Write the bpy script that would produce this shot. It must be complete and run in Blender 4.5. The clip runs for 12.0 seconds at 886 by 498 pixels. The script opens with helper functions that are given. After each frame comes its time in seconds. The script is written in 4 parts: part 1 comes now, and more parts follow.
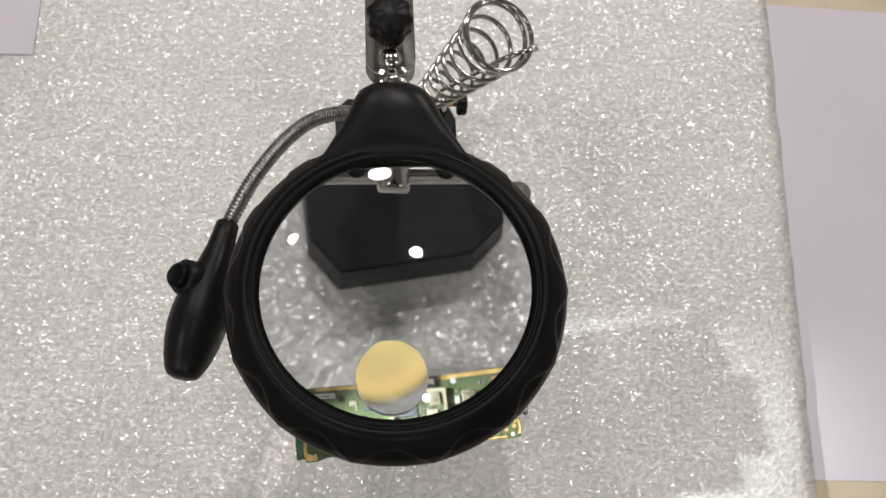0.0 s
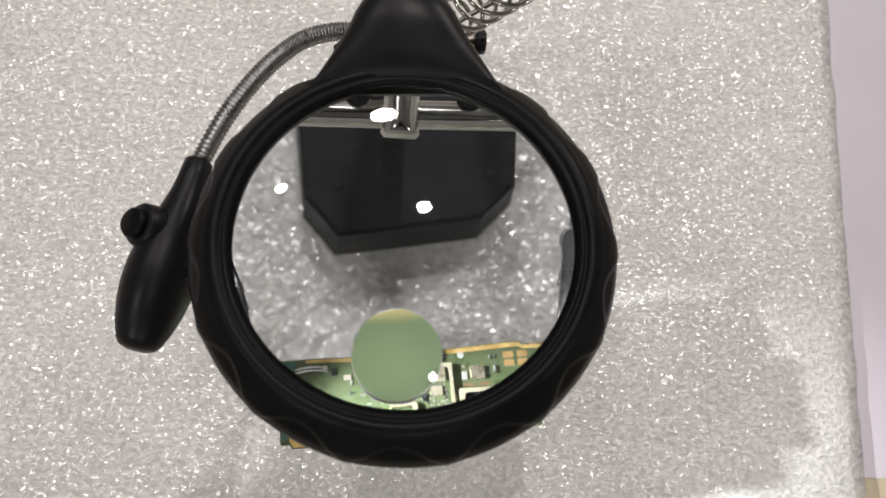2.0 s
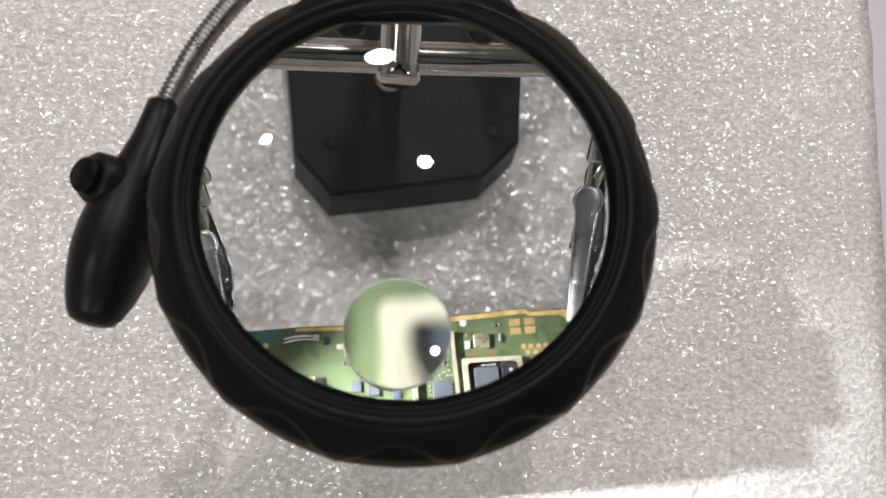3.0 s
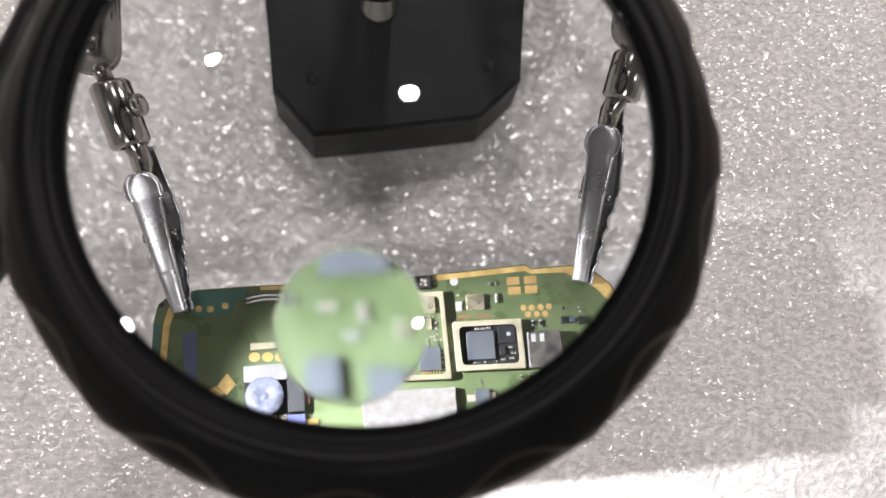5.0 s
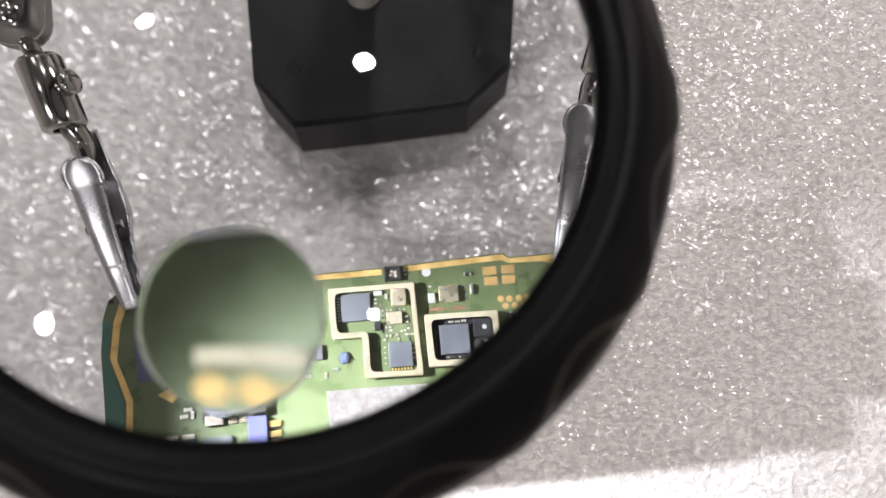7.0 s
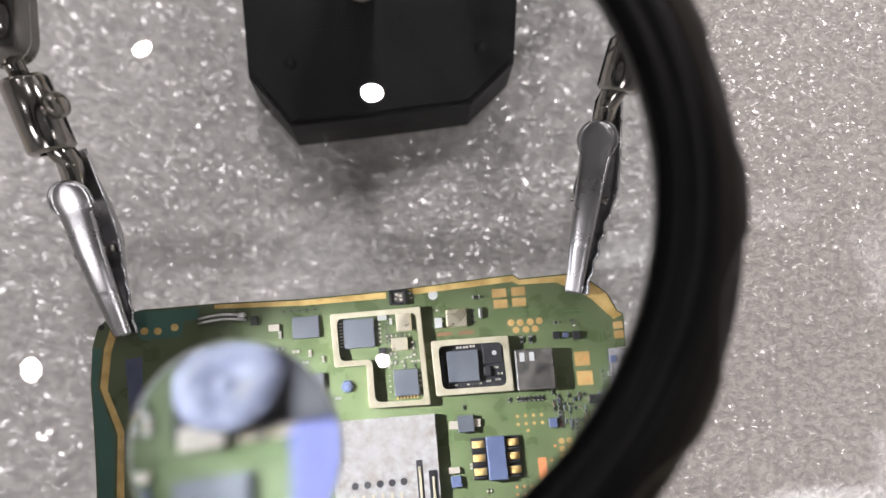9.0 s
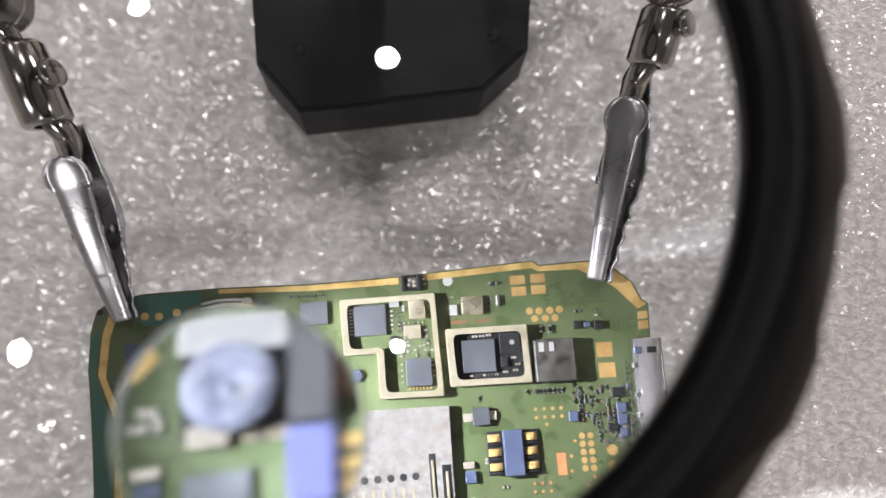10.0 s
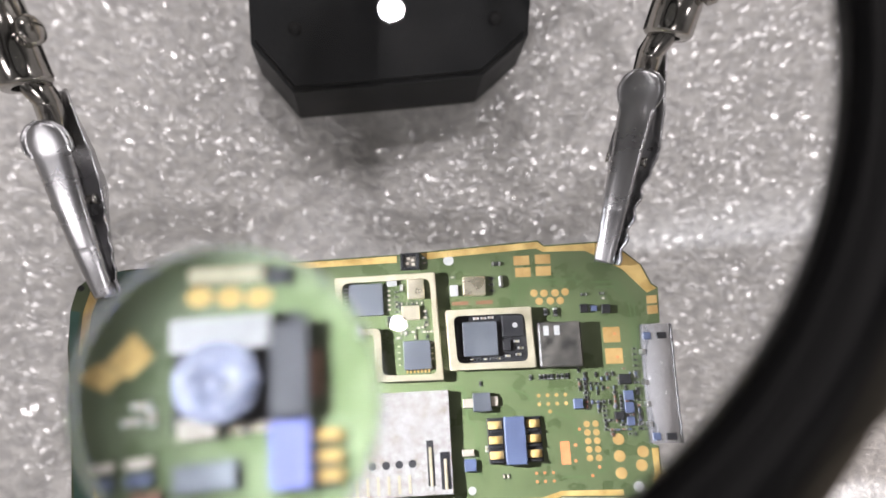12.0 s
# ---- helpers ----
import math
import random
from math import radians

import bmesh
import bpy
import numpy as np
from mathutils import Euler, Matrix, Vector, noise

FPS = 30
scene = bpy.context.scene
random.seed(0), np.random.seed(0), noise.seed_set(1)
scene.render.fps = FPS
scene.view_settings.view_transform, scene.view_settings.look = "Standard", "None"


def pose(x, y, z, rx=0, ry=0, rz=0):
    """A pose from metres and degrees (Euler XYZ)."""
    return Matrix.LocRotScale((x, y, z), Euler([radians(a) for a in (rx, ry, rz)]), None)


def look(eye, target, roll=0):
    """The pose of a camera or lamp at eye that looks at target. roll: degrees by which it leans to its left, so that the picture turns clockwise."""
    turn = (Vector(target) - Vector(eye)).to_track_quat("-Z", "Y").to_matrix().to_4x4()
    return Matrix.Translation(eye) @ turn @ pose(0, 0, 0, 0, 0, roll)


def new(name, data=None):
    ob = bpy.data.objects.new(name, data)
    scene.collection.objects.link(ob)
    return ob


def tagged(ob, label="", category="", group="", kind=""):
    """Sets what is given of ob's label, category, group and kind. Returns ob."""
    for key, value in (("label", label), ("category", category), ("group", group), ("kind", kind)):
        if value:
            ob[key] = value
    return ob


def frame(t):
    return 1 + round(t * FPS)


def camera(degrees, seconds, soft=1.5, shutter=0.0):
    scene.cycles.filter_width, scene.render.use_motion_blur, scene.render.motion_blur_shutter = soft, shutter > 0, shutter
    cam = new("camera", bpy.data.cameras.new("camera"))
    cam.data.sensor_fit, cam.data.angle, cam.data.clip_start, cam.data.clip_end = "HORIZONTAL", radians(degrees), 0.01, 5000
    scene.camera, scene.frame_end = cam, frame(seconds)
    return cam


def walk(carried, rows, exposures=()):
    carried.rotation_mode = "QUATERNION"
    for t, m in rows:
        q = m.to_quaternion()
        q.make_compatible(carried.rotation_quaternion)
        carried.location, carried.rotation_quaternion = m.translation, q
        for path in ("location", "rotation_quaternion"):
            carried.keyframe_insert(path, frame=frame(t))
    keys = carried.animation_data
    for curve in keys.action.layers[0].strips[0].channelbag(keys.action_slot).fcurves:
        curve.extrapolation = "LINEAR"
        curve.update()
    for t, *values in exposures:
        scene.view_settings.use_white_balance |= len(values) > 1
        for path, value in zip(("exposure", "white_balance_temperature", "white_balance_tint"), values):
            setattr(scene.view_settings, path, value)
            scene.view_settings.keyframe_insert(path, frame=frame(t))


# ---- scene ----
cam = camera(60.31, 12.0)
cam.data.dof.use_dof = True
cam.data.dof.focus_distance = 0.29
cam.data.dof.aperture_fstop = 17.0
ROWS = [
    (0, 0.0000, 0.0000, 0.4255, 17.42, -5.06, 0.01),
    (0.5, 0.0011, 0.0017, 0.4171, 16.98, -4.80, 0.61),
    (1, -0.0005, 0.0035, 0.4042, 16.85, -5.01, 0.90),
    (1.5, -0.0042, 0.0047, 0.3883, 16.04, -5.49, 1.20),
    (2, -0.0015, 0.0097, 0.3737, 15.06, -5.62, 1.41),
    (2.5, -0.0001, 0.0154, 0.3584, 13.89, -5.80, 1.43),
    (3, -0.0016, 0.0174, 0.3417, 12.20, -6.01, 1.54),
    (5, 0.0068, 0.0305, 0.2941, 7.90, -6.27, 2.01),
    (5.5, 0.0108, 0.0315, 0.2862, 7.39, -6.06, 2.13),
    (6, 0.0165, 0.0274, 0.2799, 7.78, -5.57, 1.44),
    (6.5, 0.0172, 0.0271, 0.2739, 7.54, -5.60, 1.34),
    (7, 0.0229, 0.0313, 0.2752, 7.46, -5.69, 1.43),
    (9, 0.0190, 0.0482, 0.2636, 6.24, -5.96, 1.49),
    (9.5, 0.0183, 0.0458, 0.2562, 6.28, -5.69, 1.90),
    (10, 0.0168, 0.0451, 0.2492, 5.93, -5.67, 2.01),
    (10.5, 0.0173, 0.0433, 0.2450, 5.84, -5.92, 2.14),
    (11, 0.0183, 0.0434, 0.2410, 5.73, -6.36, 1.85),
    (11.5, 0.0171, 0.0423, 0.2361, 5.57, -6.41, 2.28),
    (12, 0.0148, 0.0418, 0.2354, 5.15, -6.49, 2.79),
]
EXPOSURES = [(0.0, -0.02, 6500, 10), (3.0, 0.02, 6500, 11), (5.0, 0.03, 6500, 14), (7.0, 0.0, 6500, 15), (9.0, -0.27, 6500, 16), (10.5, -0.15, 6500, 16), (11.5, -0.08, 6500, 16), (12.0, 0.0, 6500, 16)]
walk(cam, [(t, pose(x, y, z, rx, ry, rz)) for t, x, y, z, rx, ry, rz in ROWS], EXPOSURES)

# ---- light: a room with ceiling panels, three added fill lamps, and the small gooseneck lamp of the stand ----
world = bpy.data.worlds.new("room_air")
scene.world = world
world.use_nodes = True
world.node_tree.nodes["Background"].inputs[0].default_value = (0.9, 0.95, 1.0, 1)
world.node_tree.nodes["Background"].inputs[1].default_value = 0.05


def area_lamp(name, place, target, sx, sy, watts, colour):
    data = bpy.data.lights.new(name, "AREA")
    data.shape, data.size, data.size_y, data.energy, data.color = "RECTANGLE", sx, sy, watts, colour
    ob = new(name, data)
    ob.matrix_world = look(place, target)
    return ob


CEIL = 1.78
# the last three are unseen fill lamps, added to brighten the foam more evenly
DOWNLIGHTS_AND_FILL = [(0.0, 0.97, 0.085, 7.5), (-0.93, 1.2, 0.08, 7.0), (-1.18, -0.08, 0.09, 4.5), (0.07, -0.01, 0.045, 1.0), (-0.3, 1.9, 0.2, 7.0), (-1.15, -1.25, 0.6, 11.5),
              (1.95, -0.55, 0.3, 6.5), (0.2, -1.7, 0.6, 7.0), (1.4, 1.8, 0.5, 23.0)]
for px, py, wide, watts in DOWNLIGHTS_AND_FILL:
    lamp = area_lamp("ceiling_and_fill_lamp", (px, py, CEIL - 0.03), (px, py, 0), wide, wide, watts * 0.95, (1.0, 0.945, 0.905))
    lamp.data.cycles.is_caustics_light = True
    lamp.data.shape = "DISK"
spot = bpy.data.lights.new("gooseneck_led", "SPOT")
spot.energy, spot.spot_size, spot.spot_blend, spot.shadow_soft_size = 6.2, radians(45), 1.0, 0.002
spot.color = (0.95, 0.97, 1.0)
spot_ob = new("gooseneck_led", spot)
spot_ob.matrix_world = look((-0.0655, 0.0455, 0.1315), (0.027, 0.030, 0.066))


# ---- materials ----
def material(name, colour, rough=0.5, metal=0.0, spec=0.5):
    m = bpy.data.materials.new(name)
    m.use_nodes = True
    b = m.node_tree.nodes["Principled BSDF"]
    b.inputs["Base Color"].default_value = (*colour, 1)
    b.inputs["Roughness"].default_value = rough
    b.inputs["Metallic"].default_value = metal
    b.inputs["Specular IOR Level"].default_value = spec
    return m


def node(m, kind, **settings):
    n = m.node_tree.nodes.new(kind)
    for key, value in settings.items():
        n.inputs[key.replace("_", " ")].default_value = value
    return n


def join(m, a, out, b, into):
    m.node_tree.links.new(a.outputs[out], b.inputs[into])


def bsdf(m):
    return m.node_tree.nodes["Principled BSDF"]


def ramp(m, src, out, stops):
    r = m.node_tree.nodes.new("ShaderNodeValToRGB")
    e = r.color_ramp.elements
    while len(e) < len(stops):
        e.new(0.5)
    for el, (pos, col) in zip(e, stops):
        el.position, el.color = pos, (*col, 1)
    join(m, src, out, r, "Fac")
    return r


def coords(m, scale=(1, 1, 1)):
    c = m.node_tree.nodes.new("ShaderNodeTexCoord")
    mp = m.node_tree.nodes.new("ShaderNodeMapping")
    mp.inputs["Scale"].default_value = scale
    join(m, c, "Object", mp, "Vector")
    return mp


def varied(m, dark, light, scale, detail=4.0, stretch=(1, 1, 1), rough=None, bump=0.0, bump_scale=None, bump_dist=0.0005):
    """Colour that drifts between two tones, gloss that drifts with it, and a fine relief."""
    mp = coords(m, stretch)
    n = node(m, "ShaderNodeTexNoise", Scale=scale, Detail=detail, Roughness=0.6)
    join(m, mp, "Vector", n, "Vector")
    r = ramp(m, n, "Fac", [(0.3, dark), (0.7, light)])
    join(m, r, "Color", bsdf(m), "Base Color")
    if rough:
        rr = ramp(m, n, "Fac", [(0.3, (rough[0],) * 3), (0.7, (rough[1],) * 3)])
        join(m, rr, "Color", bsdf(m), "Roughness")
    if bump:
        n2 = node(m, "ShaderNodeTexNoise", Scale=bump_scale or scale * 6, Detail=3.0)
        join(m, mp, "Vector", n2, "Vector")
        b = node(m, "ShaderNodeBump", Strength=bump, Distance=bump_dist)
        join(m, n2, "Fac", b, "Height")
        join(m, b, "Normal", bsdf(m), "Normal")
    return m


def facet_normal(m, vector, scale, spread):
    """A normal that leans another way in each small cell."""
    cell = node(m, "ShaderNodeTexVoronoi", Scale=scale)
    join(m, vector, "Vector", cell, "Vector")
    off = node(m, "ShaderNodeVectorMath")
    off.operation = "SUBTRACT"
    off.inputs[1].default_value = (0.5, 0.5, 0.5)
    join(m, cell, "Color", off, 0)
    amp = node(m, "ShaderNodeVectorMath")
    amp.operation = "MULTIPLY"
    amp.inputs[1].default_value = (spread, spread, 0.1)
    join(m, off, "Vector", amp, 0)
    geo = m.node_tree.nodes.new("ShaderNodeNewGeometry")
    add = node(m, "ShaderNodeVectorMath")
    add.operation = "ADD"
    join(m, amp, "Vector", add, 0)
    m.node_tree.links.new(geo.outputs["Normal"], add.inputs[1])
    unit = node(m, "ShaderNodeVectorMath")
    unit.operation = "NORMALIZE"
    join(m, add, "Vector", unit, 0)
    return unit


def foam_material():
    """Translucent white cells, glint flecks put into their colour, under a crinkled glossy skin whose tiny facets lie
    at all angles.
    """
    m = material("expanded_foam", (0.78, 0.76, 0.73), 0.34)
    mp = coords(m)
    big = node(m, "ShaderNodeTexNoise", Scale=9.0, Detail=4.0)
    join(m, mp, "Vector", big, "Vector")
    warp = node(m, "ShaderNodeTexNoise", Scale=170.0, Detail=3.0)
    join(m, mp, "Vector", warp, "Vector")
    wv = node(m, "ShaderNodeVectorMath")
    wv.operation = "MULTIPLY_ADD"
    wv.inputs[1].default_value = (0.004, 0.004, 0.0)
    join(m, warp, "Color", wv, 0)
    m.node_tree.links.new(mp.outputs["Vector"], wv.inputs[2])
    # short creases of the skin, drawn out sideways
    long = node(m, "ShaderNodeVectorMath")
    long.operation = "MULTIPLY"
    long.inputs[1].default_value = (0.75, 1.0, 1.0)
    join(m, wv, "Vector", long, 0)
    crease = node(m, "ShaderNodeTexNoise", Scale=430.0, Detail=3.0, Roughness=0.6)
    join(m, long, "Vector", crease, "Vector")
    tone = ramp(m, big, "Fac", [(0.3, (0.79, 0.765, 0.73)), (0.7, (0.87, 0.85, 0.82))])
    # glitter partly put into the base colour: pale flecks on grey, following the creases
    glint_flecks = ramp(m, crease, "Fac", [(0.42, (0.66, 0.66, 0.67)), (0.50, (0.86, 0.86, 0.86)), (0.57, (1.0, 1.0, 1.0))])
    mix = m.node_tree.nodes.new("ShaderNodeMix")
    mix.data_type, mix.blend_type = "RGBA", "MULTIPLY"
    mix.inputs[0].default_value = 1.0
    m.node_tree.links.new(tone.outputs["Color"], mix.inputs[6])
    m.node_tree.links.new(glint_flecks.outputs["Color"], mix.inputs[7])
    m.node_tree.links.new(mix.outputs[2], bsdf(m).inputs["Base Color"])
    mid = node(m, "ShaderNodeTexNoise", Scale=60.0, Detail=4.0)
    join(m, mp, "Vector", mid, "Vector")
    b1 = node(m, "ShaderNodeBump", Strength=1.0, Distance=0.0012)
    join(m, crease, "Fac", b1, "Height")
    b2 = node(m, "ShaderNodeBump", Strength=0.5, Distance=0.003)
    join(m, mid, "Fac", b2, "Height")
    join(m, b1, "Normal", b2, "Normal")
    join(m, b2, "Normal", bsdf(m), "Normal")
    bsdf(m).inputs["Specular IOR Level"].default_value = 0.7
    # glossy facets, present in patches
    unit = facet_normal(m, long, 1250.0, 0.64)
    join(m, unit, "Vector", bsdf(m), "Coat Normal")
    gloss = ramp(m, crease, "Fac", [(0.38, (0.34,) * 3), (0.62, (0.18,) * 3)])
    join(m, gloss, "Color", bsdf(m), "Coat Roughness")
    patch = ramp(m, warp, "Fac", [(0.36, (0.5,) * 3), (0.58, (1.0,) * 3)])
    join(m, patch, "Color", bsdf(m), "Coat Weight")
    bsdf(m).inputs["Coat IOR"].default_value = 2.15
    return m


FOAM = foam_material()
PAPER = varied(material("white_paper", (0.66, 0.61, 0.67), 0.7), (0.64, 0.59, 0.65), (0.69, 0.64, 0.70), 9.0, bump=0.1, bump_scale=900)
DESK = varied(material("cream_desk", (0.55, 0.47, 0.33), 0.45), (0.50, 0.43, 0.30), (0.60, 0.52, 0.38), 30.0, bump=0.1)
CEILING = varied(material("ceiling_board", (0.30, 0.31, 0.32), 0.9), (0.27, 0.28, 0.29), (0.33, 0.34, 0.35), 3.0)
WALL = varied(material("wall_paint", (0.55, 0.55, 0.54), 0.8), (0.51, 0.51, 0.50), (0.59, 0.59, 0.58), 2.0)
FLOOR = varied(material("floor_tile", (0.4, 0.38, 0.35), 0.5), (0.35, 0.33, 0.3), (0.45, 0.43, 0.4), 3.0)
BLACK = varied(material("black_plastic", (0.007, 0.007, 0.0075), 0.38), (0.005, 0.005, 0.0055), (0.009, 0.009, 0.0095), 40.0, rough=(0.30, 0.42), bump=0.12, bump_scale=1500, bump_dist=0.0002)
bsdf(BLACK).inputs["Specular IOR Level"].default_value = 0.2
RUBBER = varied(material("soft_black_rubber", (0.006, 0.006, 0.0065), 0.45), (0.0032, 0.0034, 0.0040), (0.006, 0.0062, 0.0068), 60.0, rough=(0.30, 0.42), bump=0.1, bump_scale=1800, bump_dist=0.0002)
bsdf(RUBBER).inputs["Specular IOR Level"].default_value = 0.11
IRON = varied(material("black_painted_iron", (0.010, 0.0115, 0.0135), 0.45), (0.0035, 0.0042, 0.0052), (0.009, 0.0105, 0.0125), 45.0, rough=(0.32, 0.55), bump=0.25, bump_scale=700, bump_dist=0.0004)
bsdf(IRON).inputs["Specular IOR Level"].default_value = 0.14
CHROME = varied(material("nickel_plate", (0.62, 0.60, 0.57), 0.16, 1.0), (0.42, 0.40, 0.37), (0.56, 0.54, 0.51), 120.0, rough=(0.07, 0.18))
STEEL = varied(material("brushed_steel", (0.66, 0.66, 0.68), 0.25, 1.0), (0.62, 0.62, 0.64), (0.72, 0.72, 0.74), 90.0, rough=(0.24, 0.34), bump=0.02, bump_scale=1500, bump_dist=0.0002)
GLASS = material("optical_glass", (0.91, 0.94, 0.965), 0.0)
bsdf(GLASS).inputs["Transmission Weight"].default_value = 1.0
bsdf(GLASS).inputs["IOR"].default_value = 1.5


# ---- mesh helpers ----
def part(name, bm, mat, parent=None, label="", smooth=True):
    me = bpy.data.meshes.new(name)
    bm.to_mesh(me)
    bm.free()
    me.materials.append(mat)
    if smooth:
        for f in me.polygons:
            f.use_smooth = True
    ob = new(name, me)
    if parent:
        ob.parent = parent
    if label:
        ob["label"] = label
    return ob


def box_bm(x0, x1, y0, y1, z0, z1, bevel=0.0, seg=1, m=None):
    bm = bmesh.new()
    bmesh.ops.create_cube(bm, size=1)
    for v in bm.verts:
        v.co = Vector((x0 + (v.co.x + 0.5) * (x1 - x0), y0 + (v.co.y + 0.5) * (y1 - y0), z0 + (v.co.z + 0.5) * (z1 - z0)))
    if bevel:
        bmesh.ops.bevel(bm, geom=bm.edges[:], offset=bevel, segments=seg, affect="EDGES")
    if m:
        bm.transform(m)
    return bm


def prism_bm(outline, z0, z1, bevel=0.0, seg=1):
    """A plate from a closed outline."""
    bm = bmesh.new()
    low = [bm.verts.new((x, y, z0)) for x, y in outline]
    face = bm.faces.new(low)
    face.normal_update()
    if face.normal.z < 0:
        face.normal_flip()
    top = bmesh.ops.extrude_face_region(bm, geom=[face])
    vs = [g for g in top["geom"] if isinstance(g, bmesh.types.BMVert)]
    bmesh.ops.translate(bm, verts=vs, vec=(0, 0, z1 - z0))
    bmesh.ops.recalc_face_normals(bm, faces=bm.faces[:])
    if bevel:
        es = [e for e in bm.edges if all(v.co.z > z1 - 1e-7 for v in e.verts)]
        bmesh.ops.bevel(bm, geom=es, offset=bevel, segments=seg, affect="EDGES")
    return bm


def lathe_bm(profile, steps=48, wobble=None, close=False):
    """Turns a profile of (radius, height) round z. wobble(angle, radius, height) gives a changed pair."""
    bm = bmesh.new()
    rings = []
    for i in range(steps):
        a = 2 * math.pi * i / steps
        col = []
        for r, z in profile:
            rr, zz = wobble(a, r, z) if wobble else (r, z)
            col.append(bm.verts.new((rr * math.cos(a), rr * math.sin(a), zz)))
        rings.append(col)
    n = len(profile)
    for i in range(steps):
        a, b = rings[i], rings[(i + 1) % steps]
        for j in range(n if close else n - 1):
            k = (j + 1) % n
            bm.faces.new((a[j], b[j], b[k], a[k]))
    bmesh.ops.remove_doubles(bm, verts=bm.verts[:], dist=1e-7)
    bmesh.ops.recalc_face_normals(bm, faces=bm.faces[:])
    return bm


def tube_bm(points, radius, sides=10, closed=False, caps=True):
    """A round bar along points; radius may be a number or one for each point."""
    bm = bmesh.new()
    pts = [Vector(q) for q in points]
    rings, up = [], Vector((0, 0, 1))
    for i, q in enumerate(pts):
        d = (pts[min(i + 1, len(pts) - 1)] - pts[max(i - 1, 0)]).normalized()
        if abs(d.dot(up)) > 0.98:
            up = Vector((1, 0, 0))
        side = d.cross(up).normalized()
        up = side.cross(d).normalized()
        r = radius[i] if isinstance(radius, (list, tuple)) else radius
        rings.append([bm.verts.new(q + r * (math.cos(2 * math.pi * s / sides) * side + math.sin(2 * math.pi * s / sides) * up)) for s in range(sides)])
    for a, b in zip(rings, rings[1:]):
        for s in range(sides):
            bm.faces.new((a[s], a[(s + 1) % sides], b[(s + 1) % sides], b[s]))
    if caps:
        bm.faces.new(rings[0][::-1])
        bm.faces.new(rings[-1])
    bmesh.ops.recalc_face_normals(bm, faces=bm.faces[:])
    return bm


def merged(*bms):
    out = bmesh.new()
    for b in bms:
        me = bpy.data.meshes.new("tmp")
        b.to_mesh(me)
        b.free()
        out.from_mesh(me)
        bpy.data.meshes.remove(me)
    return out


def along(a, b):
    """A pose whose z axis runs from a to b."""
    a, b = Vector(a), Vector(b)
    return Matrix.Translation(a) @ (b - a).to_track_quat("Z", "Y").to_matrix().to_4x4()


def thing(name, place, label, category, group="", kind=""):
    ob = new(name)
    ob.matrix_world = place if isinstance(place, Matrix) else Matrix.Translation(place)
    ob.empty_display_size = 0.01
    return tagged(ob, label, category, group, kind)


def structure(name, bm, mat, label, category):
    return tagged(part(name, bm, mat, None, "", False), label, category, "", "structure")


# ---- the room ----
X0, X1, Y0, Y1, ZF = -2.6, 2.6, -2.4, 2.6, -0.75
structure("floor", box_bm(X0, X1, Y0, Y1, ZF - 0.1, ZF), FLOOR, "grey-brown tiled workshop floor under the desk", "floor")
structure("ceiling", box_bm(X0, X1, Y0, Y1, CEIL, CEIL + 0.1), CEILING, "plain grey ceiling over the work desk", "ceiling")
structure("wall_west", box_bm(X0 - 0.1, X0, Y0, Y1, ZF, CEIL), WALL, "plain painted grey wall", "wall")
structure("wall_east", box_bm(X1, X1 + 0.1, Y0, Y1, ZF, CEIL), WALL, "plain painted grey wall", "wall")
structure("wall_south", box_bm(X0, X1, Y0 - 0.1, Y0, ZF, CEIL), WALL, "plain painted grey wall", "wall")
structure("wall_north", box_bm(X0, X1, Y1, Y1 + 0.1, ZF, CEIL), WALL, "plain painted grey wall", "wall")

desk = thing("desk", (0, 0, 0), "cream-coloured worn desk top under foam and paper", "desk")
part("desk_top", box_bm(-0.75, 0.85, -0.35, 0.75, -0.031, -0.006, 0.003, 2), DESK, desk, smooth=False)
for lx in (-0.7, 0.8):
    for ly in (-0.3, 0.7):
        part("leg", box_bm(lx - 0.025, lx + 0.025, ly - 0.025, ly + 0.025, ZF, -0.031), DESK, desk, smooth=False)

